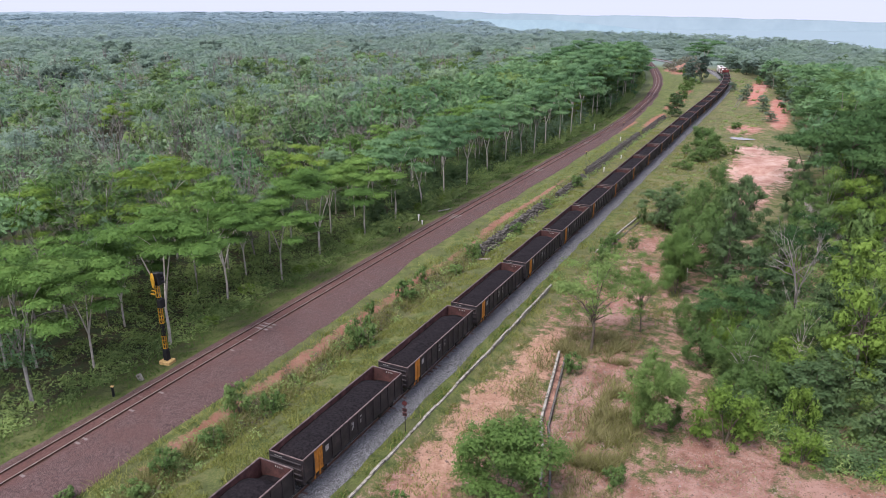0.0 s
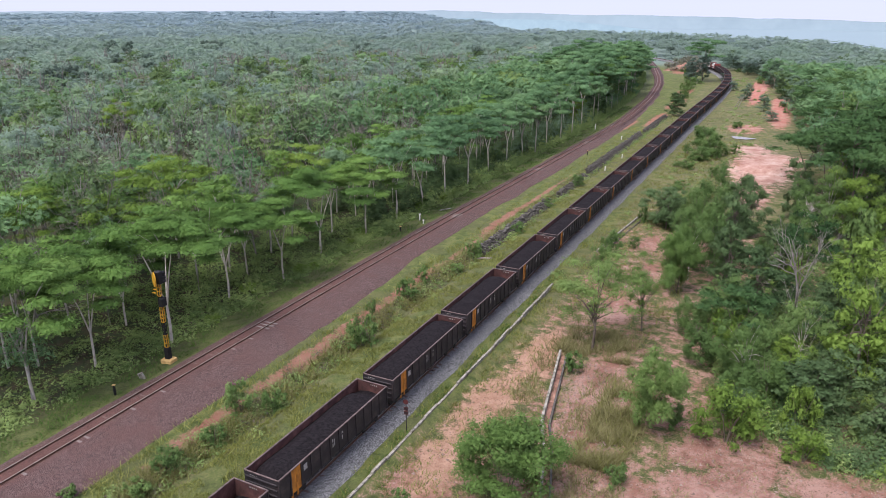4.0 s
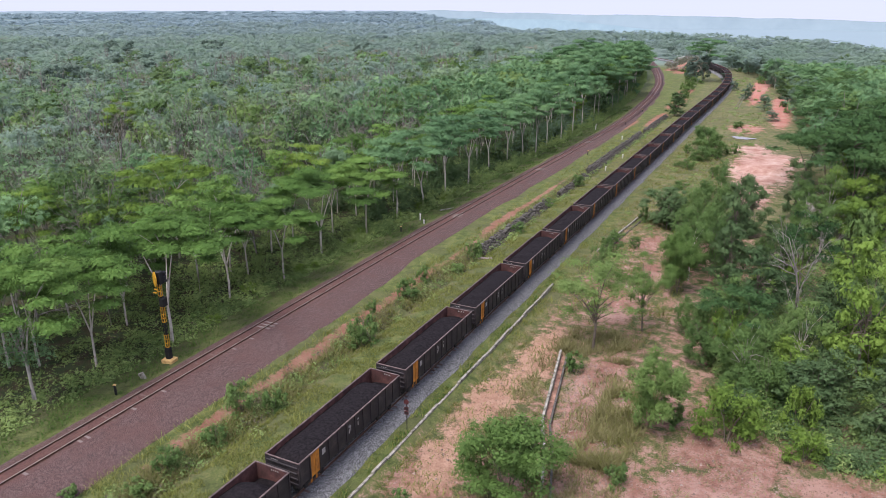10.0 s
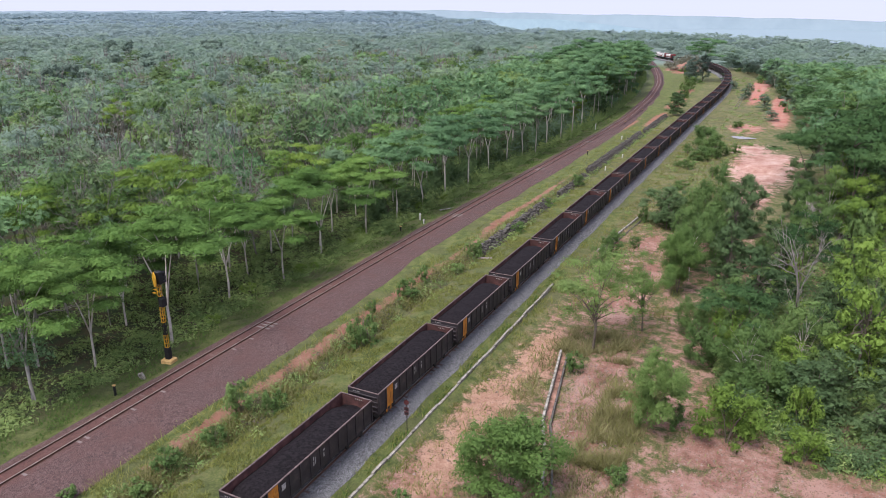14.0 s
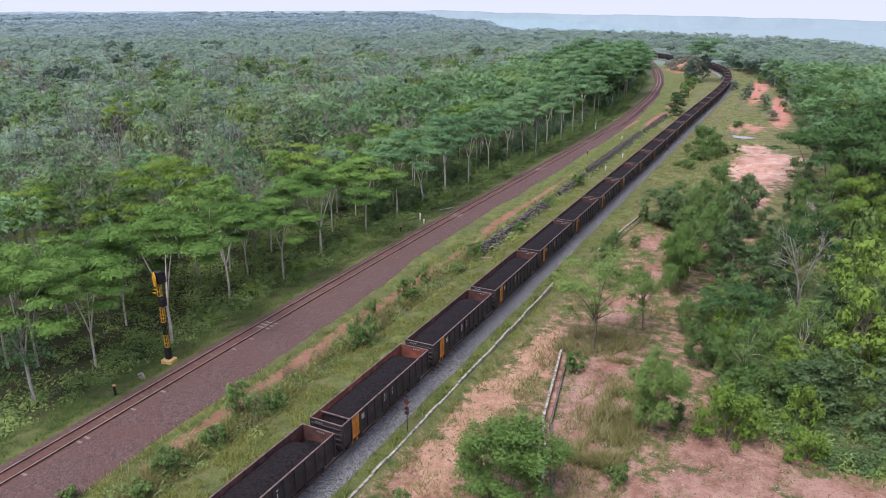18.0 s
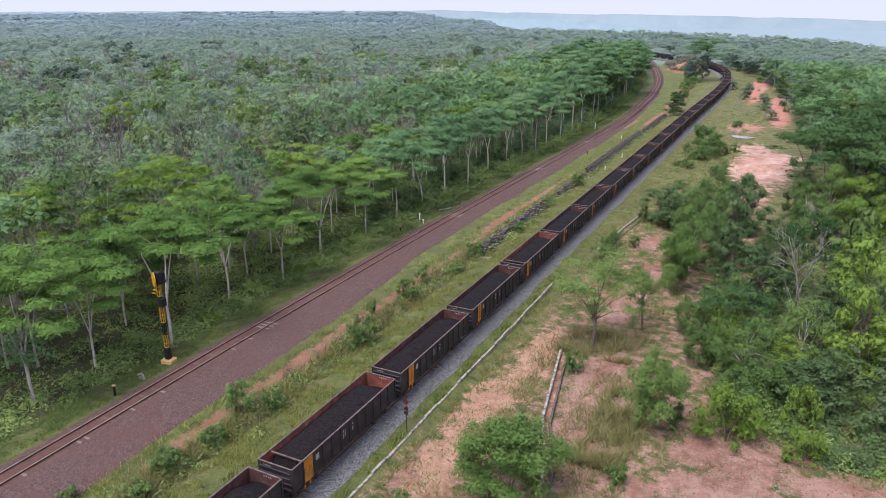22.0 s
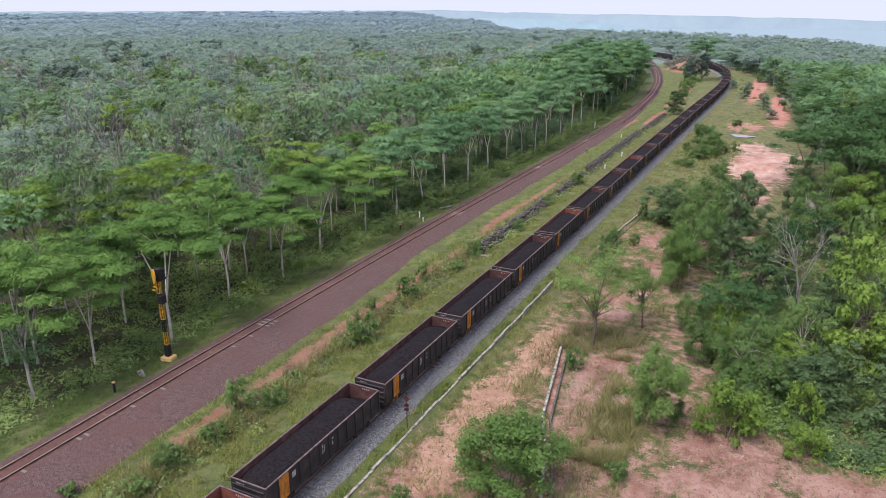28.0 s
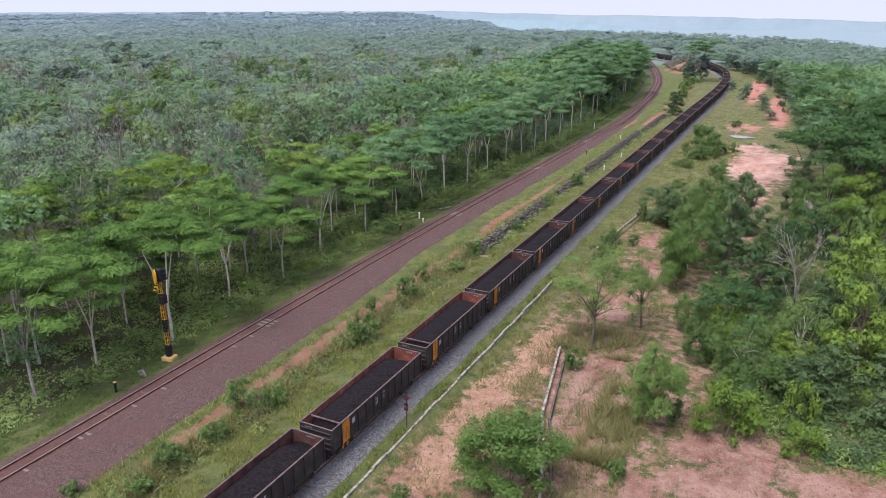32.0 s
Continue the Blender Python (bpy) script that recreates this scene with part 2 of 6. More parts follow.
def rust_inside(name, a, c, d):
    m, nt, b = material(name, 0.85)
    p = local_of(nt)
    n = calc(nt, "ADD", calc(nt, "MULTIPLY", noise_tex(nt, p, 1.4, 5), 0.8), calc(nt, "MULTIPLY", noise_tex(nt, p, 14, 3), 0.2))
    nt.links.new(ramp(nt, n, [(0.32, a), (0.55, c), (0.72, d)]), b.inputs["Base Color"])
    bump(nt, b, noise_tex(nt, p, 20, 3), 0.3, 0.01)
    return m


def wagon_paint():
    m, nt, b = material("grimy_black_wagon_paint", 0.6)
    p = local_of(nt)
    n, fine = noise_tex(nt, p, 0.9, 6, 0.65), noise_tex(nt, p, 22, 3)
    f = calc(nt, "ADD", calc(nt, "MULTIPLY", n, 0.75), calc(nt, "MULTIPLY", fine, 0.25))
    nt.links.new(ramp(nt, f, [(0.33, (0.013, 0.011, 0.0135)), (0.52, (0.031, 0.0255, 0.0285)), (0.7, (0.078, 0.056, 0.054))]),
                 b.inputs["Base Color"])
    bump(nt, b, fine, 0.2, 0.008)
    return m


M_GROUND = ground_material()
M_BROWN_BALLAST = ballast_material("brown_ballast", (0.05, 0.027, 0.025), (0.125, 0.071, 0.066), (0.235, 0.155, 0.145), (0.135, 0.068, 0.06), 17.0)
M_GREY_BALLAST = ballast_material("grey_ballast", (0.07, 0.069, 0.07), (0.18, 0.177, 0.178), (0.40, 0.395, 0.395), None, 15.0)
M_RAIL = worn("rusty_rail", (0.16, 0.085, 0.06), (0.06, 0.035, 0.03), 2.0, 0.6, 0.4)
M_RAILTOP = worn("polished_rail_head", (0.42, 0.37, 0.34), (0.22, 0.17, 0.15), 1.2, 0.45, 0.5)
M_OLD_SLEEPER = worn("grimy_sleeper", (0.17, 0.11, 0.095), (0.075, 0.048, 0.042), 4.0, 0.9)
M_SLEEPER = worn("concrete_sleeper", (0.31, 0.26, 0.24), (0.11, 0.08, 0.075), 4.0, 0.9)
M_COAL = coal_material()
M_RUST = rust_inside("brown_wagon_inside", (0.03, 0.0145, 0.014), (0.088, 0.038, 0.034), (0.165, 0.082, 0.07))
M_RED_RUST = rust_inside("red_rusty_wagon_inside", (0.07, 0.026, 0.02), (0.19, 0.058, 0.04), (0.36, 0.16, 0.12))
M_WAGON = wagon_paint()
M_RIM = worn("worn_steel_rim", (0.19, 0.135, 0.125), (0.06, 0.042, 0.042), 2.5, 0.6, 0.2)
M_ORANGE = worn("orange_paint", (0.55, 0.215, 0.03), (0.22, 0.08, 0.02), 2.0, 0.6)
M_WHITE = worn("white_paint", (0.78, 0.77, 0.74), (0.45, 0.42, 0.40), 6.0, 0.7)
M_CHALK = worn("faded_white_lettering", (0.48, 0.46, 0.44), (0.14, 0.13, 0.125), 6.0, 0.8)
M_STEEL = worn("dark_grimy_steel", (0.05, 0.045, 0.042), (0.018, 0.016, 0.016), 3.0, 0.7, 0.3)
M_CONCRETE = worn("weathered_concrete", (0.40, 0.365, 0.32), (0.075, 0.07, 0.05), 2.3, 0.9, grain=14.0, strength=0.5, dist=0.02)
M_STONE = worn("dark_mossy_stone", (0.14, 0.125, 0.112), (0.045, 0.042, 0.036), 2.0, 0.9, strength=0.6, dist=0.03)
M_YELLOW = worn("yellow_paint", (0.66, 0.36, 0.03), (0.30, 0.15, 0.02), 2.5, 0.6)
M_PALE_YELLOW = worn("faded_yellow_concrete", (0.72, 0.48, 0.20), (0.42, 0.26, 0.10), 2.5, 0.85)
M_BLACK = worn("black_paint", (0.018, 0.018, 0.02), (0.008, 0.008, 0.009), 3.0, 0.55)
M_RED = worn("red_paint", (0.20, 0.035, 0.03), (0.09, 0.022, 0.02), 3.0, 0.6)
M_DARKRED = worn("dull_dark_red_paint", (0.09, 0.022, 0.022), (0.04, 0.014, 0.014), 3.0, 0.7)
M_BARK = worn("pale_bark", (0.54, 0.50, 0.45), (0.25, 0.215, 0.18), 1.5, 0.9, strength=0.5, dist=0.03)
M_GREYBARK = worn("dead_grey_bark", (0.30, 0.275, 0.25), (0.14, 0.12, 0.105), 1.5, 0.9, strength=0.5, dist=0.03)
M_DARKBARK = worn("grey_brown_bark", (0.20, 0.165, 0.13), (0.08, 0.06, 0.045), 1.5, 0.9, strength=0.5, dist=0.03)
M_UMB = leaves("feathery_leaves", (0.05, 0.10, 0.03), (0.115, 0.215, 0.054), (0.22, 0.345, 0.09), 0.32, leaf=0.11)
M_UMB_3 = leaves("deep_green_feathery_leaves", (0.022, 0.055, 0.02), (0.058, 0.118, 0.042), (0.125, 0.212, 0.072), 0.25, 0.05, 0.44, leaf=0.14, gaps=0.35)
M_RUB = leaves("grey_green_leaves", (0.115, 0.19, 0.112), (0.20, 0.305, 0.178), (0.315, 0.42, 0.25), 0.5, 0.05, 0.24, leaf=0.13)
# Feathery leaves again, with distance haze put into the colour.
M_UMB_2 = leaves("hazed_feathery_leaves", (0.064, 0.136, 0.068), (0.138, 0.256, 0.122), (0.24, 0.382, 0.178), 0.4, 0.05, 0.32, leaf=0.13)
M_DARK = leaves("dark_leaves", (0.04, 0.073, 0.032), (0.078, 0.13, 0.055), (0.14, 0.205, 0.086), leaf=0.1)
M_BRIGHT = leaves("bright_leaves", (0.085, 0.145, 0.028), (0.165, 0.26, 0.05), (0.27, 0.38, 0.085), 0.33, leaf=0.09)
M_LEAFY = leaves("mid_green_leaves", (0.06, 0.108, 0.036), (0.115, 0.192, 0.06), (0.195, 0.28, 0.092), 0.3, leaf=0.085)
M_GRASS = leaves("grass_blades", (0.11, 0.135, 0.034), (0.195, 0.215, 0.058), (0.305, 0.305, 0.105), 0.3, 0.3)
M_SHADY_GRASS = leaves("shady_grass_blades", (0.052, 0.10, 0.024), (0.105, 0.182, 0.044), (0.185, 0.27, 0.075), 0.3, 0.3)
M_STRAW = leaves("dry_grass_blades", (0.14, 0.135, 0.055), (0.24, 0.22, 0.10), (0.36, 0.325, 0.17), 0.2, 0.3)
M_SAGE = leaves("pale_sage_leaves", (0.068, 0.125, 0.036), (0.132, 0.22, 0.06), (0.24, 0.325, 0.11), 0.35, leaf=0.07)
M_UNDER = leaves("undergrowth_leaves", (0.06, 0.108, 0.036), (0.175, 0.258, 0.088), (0.35, 0.43, 0.155), 0.34, 0.2, 0.46, leaf=0.09)
# The next three leaf colours carry the haze of their distance.
M_MID = leaves("hazed_plantation_leaves", (0.155, 0.235, 0.195), (0.225, 0.315, 0.255), (0.305, 0.40, 0.315), 0.55, 0.02, 0.18, leaf=0.2, side=0.4)
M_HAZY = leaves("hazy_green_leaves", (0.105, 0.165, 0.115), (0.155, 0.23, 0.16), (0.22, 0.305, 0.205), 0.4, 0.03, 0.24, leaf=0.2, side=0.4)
M_DUSK = leaves("hazed_dark_leaves", (0.085, 0.128, 0.105), (0.12, 0.17, 0.138), (0.165, 0.218, 0.175), 0.3, 0.02, 0.2, leaf=0.2)
M_DEAD = leaves("dead_brown_stalks", (0.045, 0.038, 0.028), (0.10, 0.085, 0.062), (0.18, 0.155, 0.115), 0.1, 0.2, 0.3, leaf=0.08)
M_TWIG = leaves("leafless_twigs", (0.15, 0.148, 0.108), (0.225, 0.218, 0.162), (0.31, 0.295, 0.23), 0.3, 0.1, 0.15, leaf=0.1)
# Haze of growing distance put into leaf colour, bluer at each step.
M_FAR = leaves("hazed_far_leaves", (0.185, 0.258, 0.235), (0.24, 0.32, 0.285), (0.30, 0.38, 0.335), 0.58, 0.012, 0.1, leaf=0.45, gaps=0.27, side=0.15)
M_FAR_2 = leaves("bluer_hazed_far_leaves", (0.22, 0.295, 0.308), (0.265, 0.345, 0.356), (0.31, 0.39, 0.40), 0.58, 0.008, 0.06, leaf=0.9, gaps=0.25, side=0.1)
M_FAR_3 = leaves("bluest_hazed_far_leaves", (0.25, 0.335, 0.395), (0.28, 0.368, 0.425), (0.31, 0.398, 0.455), 0.55, 0.004, 0.05, leaf=1.5, gaps=0.05, side=0.1)
# Hill colours with the blue of distance haze put in.
M_HAZE = worn("hazed_blue_hills", (0.225, 0.288, 0.325), (0.195, 0.255, 0.292), 0.004, 1.0, grain=0.02, strength=0.0)
M_HAZE_NEAR = worn("hazed_near_hills", (0.235, 0.32, 0.36), (0.195, 0.272, 0.315), 0.01, 1.0, grain=0.05, strength=0.0)
M_EARTH = worn("dug_red_earth", (0.40, 0.225, 0.17), (0.12, 0.055, 0.04), 0.6, 0.95, grain=3.5, strength=0.8, dist=0.15)
M_LITTER = leaves("dead_leaf_litter", (0.10, 0.06, 0.042), (0.20, 0.13, 0.09), (0.34, 0.25, 0.19), 0.05, 0.4)
M_PEBBLE = leaves("loose_stones", (0.13, 0.085, 0.07), (0.27, 0.19, 0.16), (0.45, 0.36, 0.31), 0.0, 0.3)
M_WATER = material("muddy_water", 0.06)[0]
M_WATER.node_tree.nodes["Principled BSDF"].inputs["Base Color"].default_value = (0.22, 0.19, 0.16, 1)

# ---------------------------------------------------------------- mesh helpers


def part(name, bm, mat, parent=None, label=""):
    """Links a bmesh as one mesh object, under a thing or under a part."""
    me = bpy.data.meshes.new(name)
    bm.to_mesh(me)
    bm.free()
    for m in (mat if isinstance(mat, (list, tuple)) else (mat,)):
        me.materials.append(m)
    ob = new(name, me)
    ob.parent = parent
    return tagged(ob, label)


def share(name, me, m, parent):
    """Another object on the same mesh."""
    ob = new(name, me)
    ob.parent = parent
    ob.matrix_basis = m
    return ob


def thing(name, label, category, group="", m=None):
    ob = new(name)
    ob.empty_display_size = 0.3
    if m is not None:
        ob.matrix_basis = m
    return tagged(ob, label, category, group)


def box(bm, x0, x1, y0, y1, z0, z1, bevel=0.0, mi=0):
    vs = [bm.verts.new((x, y, z)) for x in (x0, x1) for y in (y0, y1) for z in (z0, z1)]
    fs = [bm.faces.new([vs[i] for i in q]) for q in
          ((0, 1, 3, 2), (4, 6, 7, 5), (0, 4, 5, 1), (2, 3, 7, 6), (0, 2, 6, 4), (1, 5, 7, 3))]
    for f in fs:
        f.material_index = mi
    if bevel:
        es = list({e for f in fs for e in f.edges})
        bmesh.ops.bevel(bm, geom=es, offset=bevel, segments=1, affect="EDGES")
    return bm


def cyl(bm, m, r0, r1, length, n=12, mi=0):
    """A cylinder or cone along local z from the origin of m."""
    g = bmesh.ops.create_cone(bm, cap_ends=True, segments=n, radius1=r0, radius2=r1, depth=length,
                              matrix=m @ Matrix.Translation((0, 0, length / 2)))
    for v in g["verts"]:
        for f in v.link_faces:
            f.material_index = mi
    return bm


def quads(name, v, mats, index=None):
    """One mesh of free faces from an array (n, corners, 3), 6 with the rounding of each clump, 7 with the tone of each tree."""
    n, k = v.shape[:2]
    soft, tone, v = v[..., 3:6], v[..., 6:], v[..., :3]
    me = bpy.data.meshes.new(name)
    me.vertices.add(n * k)
    me.vertices.foreach_set("co", np.ascontiguousarray(v, dtype=np.float32).ravel())
    if soft.shape[2]:
        me.attributes.new("rounding", "FLOAT_VECTOR", "POINT").data.foreach_set("vector", np.ascontiguousarray(soft, dtype=np.float32).ravel())
    if tone.shape[2]:
        me.attributes.new("tree_tone", "FLOAT", "POINT").data.foreach_set("value", np.ascontiguousarray(tone, dtype=np.float32).ravel())
    me.loops.add(n * k)
    me.loops.foreach_set("vertex_index", np.arange(n * k, dtype=np.int32))
    me.polygons.add(n)
    me.polygons.foreach_set("loop_start", np.arange(0, n * k, k, dtype=np.int32))
    for m in mats:
        me.materials.append(m)
    if index is not None:
        me.polygons.foreach_set("material_index", index.astype(np.int32))
    me.update(calc_edges=True)
    return me


def grid_mesh(name, xs, ys, z, mat):
    """A sheet over the lines xs, ys with heights z[len(ys), len(xs)]."""
    nx, ny = len(xs), len(ys)
    co = np.empty((ny, nx, 3), np.float32)
    co[..., 0], co[..., 1], co[..., 2] = xs[None, :], ys[:, None], z
    return sheet_mesh(name, co, mat)


def sheet_mesh(name, co, mat):
    ny, nx = co.shape[:2]
    i = (np.arange(ny - 1)[:, None] * nx + np.arange(nx - 1)[None, :]).ravel()
    f = np.stack([i, i + 1, i + nx + 1, i + nx], 1).astype(np.int32)
    me = bpy.data.meshes.new(name)
    me.vertices.add(nx * ny)
    me.vertices.foreach_set("co", np.ascontiguousarray(co, dtype=np.float32).ravel())
    me.loops.add(f.size)
    me.loops.foreach_set("vertex_index", f.ravel())
    me.polygons.add(len(f))
    me.polygons.foreach_set("loop_start", np.arange(0, f.size, 4, dtype=np.int32))
    me.polygons.foreach_set("use_smooth", np.ones(len(f), bool))
    me.materials.append(mat)
    me.update(calc_edges=True)
    return me


def sm(x, a, b):
    t = np.clip((np.asarray(x, float) - a) / (b - a), 0, 1)
    return t * t * (3 - 2 * t)


def wave(x, y, seed, size):
    """Smooth two-dimensional variation between -1 and 1 from a few sines."""
    r = np.random.RandomState(seed)
    out = 0
    for k in range(7):
        an, ph, fr = r.uniform(0, 6.28), r.uniform(0, 6.28), (0.7 + 0.35 * k) / size
        out = out + np.sin((np.cos(an) * x + np.sin(an) * y) * fr * 6.28 + ph) / (1 + 0.35 * k)
    return out / 3.2


# ---------------------------------------------------------------- plan of the two tracks
# the loaded track: nearly straight, then a transition into a left-hand curve of 345 m that opens to 490 m, falling a little


def loaded_table():
    s, x, y, out = -420.0, -26.2, -420.0, []
    while s < 900:
        out.append((s, x, y, 0))
        k = min(max((s - 225) / 115, 0), 1) / (345 if s < 430 else 490) * (1 if s < 585 else 0)
        th = -0.0085 * (0 if s < 30 or s > 210 else 1)
        bend = out_heading[0] = out_heading[0] + k * 0.5
        x, y, s = x + (-math.sin(bend) + th) * 0.5, y + math.cos(bend) * 0.5, s + 0.5
    return np.array([(a, b, c) for a, b, c, _ in out])


out_heading = [0.0]
LOADED = loaded_table()
SIDE_Y = np.array([-300, 20, 34, 52, 69, 94, 119, 154, 177, 205, 255, 299, 328, 384, 446, 520, 640.0])
SIDE_X = np.array([-44.0, -44.1, -44.5, -44.8, -45.0, -45.05, -44.8, -44.6, -44.5, -45.1, -49.1, -55.0, -60.6, -73.2, -88.6, -110, -152.0])


def loaded_x(y):
    return np.interp(y, LOADED[:, 2], LOADED[:, 1])


def smooth_table():
    y = np.arange(-300, 640, 1.0)
    x = np.interp(y, SIDE_Y, SIDE_X)
    k = np.exp(-np.linspace(-2.5, 2.5, 41) ** 2 / 2)
    k /= k.sum()
    return y, np.convolve(np.pad(x, 20, mode="edge"), k, mode="valid")


SIDE_T = smooth_table()


def side_x(y):
    return np.interp(y, SIDE_T[0], SIDE_T[1])


def fall(y):
    """Drop of the line as it enters the cutting beyond the curve."""
    return -2.0 * sm(y, 325, 490)


def loaded_pose(s, half=4.4):
    """Pose of a vehicle whose middle is s metres along the loaded track, on two bogies."""
    a = [np.interp(s + d, LOADED[:, 0], LOADED[:, k]) for d in (-half, half) for k in (1, 2)]
    yaw = math.atan2(-(a[2] - a[0]), a[3] - a[1])
    return Matrix.LocRotScale(((a[0] + a[2]) / 2, (a[1] + a[3]) / 2, float(fall((a[1] + a[3]) / 2))), Euler((0, 0, yaw)), None)


def train_way(t):
    """Metres that the rear of the reference wagon has come along the track at t seconds."""
    u = (t - 16) / 16
    return 176.9200 + 142.3675 * u ** 1 + -5.1713 * u ** 2 + 0.0700 * u ** 3 + 0.1090 * u ** 4


WAGON_STEP = 13.426


def valley_rim(x, y):
    """How far off the plateau ends and the valley begins, by the bearing."""
    return np.interp(np.degrees(np.arctan2(x, np.maximum(y, 1e-3))), [-34, -27, -22, -12, -6, 1.5, 5, 12], [4000, 1500, 830, 700, 620, 560, 440, 400])


def land(x, y):
    """Height of the ground."""
    x, y = np.asarray(x, float), np.asarray(y, float)
    d = np.hypot(x, y)
    z = -0.55 + 0.12 * wave(x, y, 3, 23) * sm(np.abs(x + 26), 3, 12)
    rim = valley_rim(x, y)
    z = z - 95 * sm(d, rim * 0.92, rim * 1.9) * (y > 0)
    z = z + (1.2 + 6.5 * sm(d, 400, 1800)) * wave(x, y, 5, 420) * sm(d, 160, 420)
    z = z - 0.5 * sm(-(x - side_x(y)), 2, 8) * (1 - sm(-(x - side_x(y)), 20, 40))
    z = z - 0.5 * sm(x - loaded_x(y), 3.45, 3.75) * (y < 74) * (1 - sm(x, 4, 12))
    z = z + fall(y) * (1 - sm(np.abs(x - loaded_x(y)), 30, 90))
    z = z + 1.1 * sm(y, 144, 147.5) * (1 - sm(y, 156, 174)) * sm(x, -15, -11) * (1 - sm(x, 6, 14))
    ditch = np.exp(-((x - loaded_x(y) + 8.3) / 0.8) ** 2) * (y < 260)
    return z - 0.55 * ditch


# ---------------------------------------------------------------- ground
BARE = [  # stretches of open red earth: x, y, half widths
    (-19.6, 36, 2.6, 7), (-19.6, 46, 2.4, 7), (-18.6, 57, 2.2, 8), (-12.3, 44, 2.8, 8), (-12.6, 54, 2.4, 7), (-14.8, 71, 2.2, 6),
    (-3.0, 47.5, 2.4, 3), (0.3, 47, 2.2, 4.5), (-0.6, 43, 6, 2.6), (6, 46.5, 5, 1.6), (-8, 40, 4, 3), (-16.2, 92, 1.8, 6),
    (-14.2, 81, 1.5, 6), (-9.3, 95, 2.5, 3), (-6.5, 147, 6, 17), (-9.5, 167, 4.5, 9), (-6, 127, 3.2, 9), (-3.5, 156, 5, 7),
    (-17.6, 300, 3.2, 42), (-7.2, 243, 3.4, 34), (-13.5, 199, 4.5, 9), (-19, 322, 3, 26), (-16.5, 270, 2.6, 20), (-6.2, 218, 2.6, 16), (-8.5, 262, 2.8, 16), (-8, 52, 3.5, 4),
]
BARE_MID = [
    (-37.1, 33, 0.9, 6), (-37.2, 45, 1.0, 9), (-37.3, 54, 1.0, 8), (-37.5, 65, 0.9, 8), (-38.2, 94, 0.8, 10), (-37.4, 80, 0.5, 12), (-38, 110, 0.5, 16),
    (-37.6, 206, 1.6, 16), (-42, 190, 1.0, 14), (-38.6, 243, 2.2, 16), (-41.4, 277, 2.6, 14), (-64, 400, 7, 18), (-58, 372, 5, 14),
]


def lines(lo, hi, fine, far_lo, far_hi, grow=1.16):
    mid = list(np.arange(lo, hi, fine))
    up, down, g = [hi], [lo], fine
    while up[-1] < far_hi:
        g *= grow
        up.append(up[-1] + g)
    g = fine
    while down[-1] > far_lo:
        g *= grow
        down.append(down[-1] - g)
    return np.array(sorted(set(down[1:] + mid + up)))


def build_ground():
    xs, ys = lines(-62, 16, 0.8, -4200, 3500), lines(18, 190, 1.0, -600, 4700, 1.07)
    gx, gy = np.meshgrid(xs, ys)
    me = grid_mesh("ground", xs, ys, land(gx, gy), M_GROUND)
    bare = np.zeros_like(gx)
    for x, y, a, b in BARE + BARE_MID:
        bare = np.maximum(bare, 1.05 - 0.62 * np.hypot((gx - x) / a, (gy - y) / b))
    u = gx - loaded_x(gy)
    right = sm(u, 3.4, 6) * (1 - sm(gx, 8, 22)) * (1 - sm(gy, 90, 130))
    bare = np.clip(np.maximum(bare, 0.47 * right), 0, 1)
    left = gx - side_x(gy)
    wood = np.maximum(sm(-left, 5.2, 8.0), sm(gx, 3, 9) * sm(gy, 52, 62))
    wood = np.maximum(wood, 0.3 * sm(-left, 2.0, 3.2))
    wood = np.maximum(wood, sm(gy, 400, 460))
    dry = np.clip(0.15 + 0.75 * sm(u, 3.2, 5) + 0.45 * sm(u, -9.5, -8) * (1 - sm(u, -7.5, -6)) + 0.75 * sm(gy, 90, 170) * sm(u, 0, 4) + 0.6 * sm(gy, 80, 150) * sm(u, -8.2, -7.2) * (1 - sm(u, 0, 4)), 0, 1)
    # Alpha: leaf litter near, hazed floor colour far.
    ca = me.color_attributes.new("zones", "FLOAT_COLOR", "POINT")
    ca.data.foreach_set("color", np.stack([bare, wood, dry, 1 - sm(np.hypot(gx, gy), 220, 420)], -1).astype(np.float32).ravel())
    tagged(new("ground", me), "grass, red earth and leaf litter over open country", "ground", kind="structure")


build_ground()


def bed(name, path, profile, y0, y1, mat, label, seed, taper=0.0):
    """A ballast bed: a cross-section (offset, height) drawn along a path x(y)."""
    ys = np.concatenate([np.arange(y0, min(200, y1), 0.7), np.arange(200, y1, 3.0)])
    offs, hs = np.array([p[0] for p in profile]), np.array([p[1] for p in profile])
    co = np.empty((len(ys), len(offs), 3))
    wide = np.where(offs[None, :] > 1.5, 1 - taper * (0.72 * sm(ys, 45, 88) + 0.28 * sm(ys, 150, 225))[:, None], 1.0)
    co[..., 0] = path(ys)[:, None] + offs * wide + wave(offs[None, :] * 3, ys[:, None], seed, 9) * 0.22 * np.array([1 if h < -0.3 else 0.2 for h in hs])
    co[..., 1] = ys[:, None]
    co[..., 2] = hs + fall(ys)[:, None] + wave(offs[None, :] * 4, ys[:, None], seed + 1, 3.1) * 0.03
    me = sheet_mesh(name, co, mat)
    rust = np.repeat(np.exp(-(offs / 1.0) ** 4)[None, :], len(ys), 0).astype(np.float32)
    ca = me.color_attributes.new("rust", "FLOAT_COLOR", "POINT")
    ca.data.foreach_set("color", np.stack([rust, rust, rust, np.ones_like(rust)], -1).ravel())
    return tagged(new(name, me), label, "railway ballast", kind="structure")


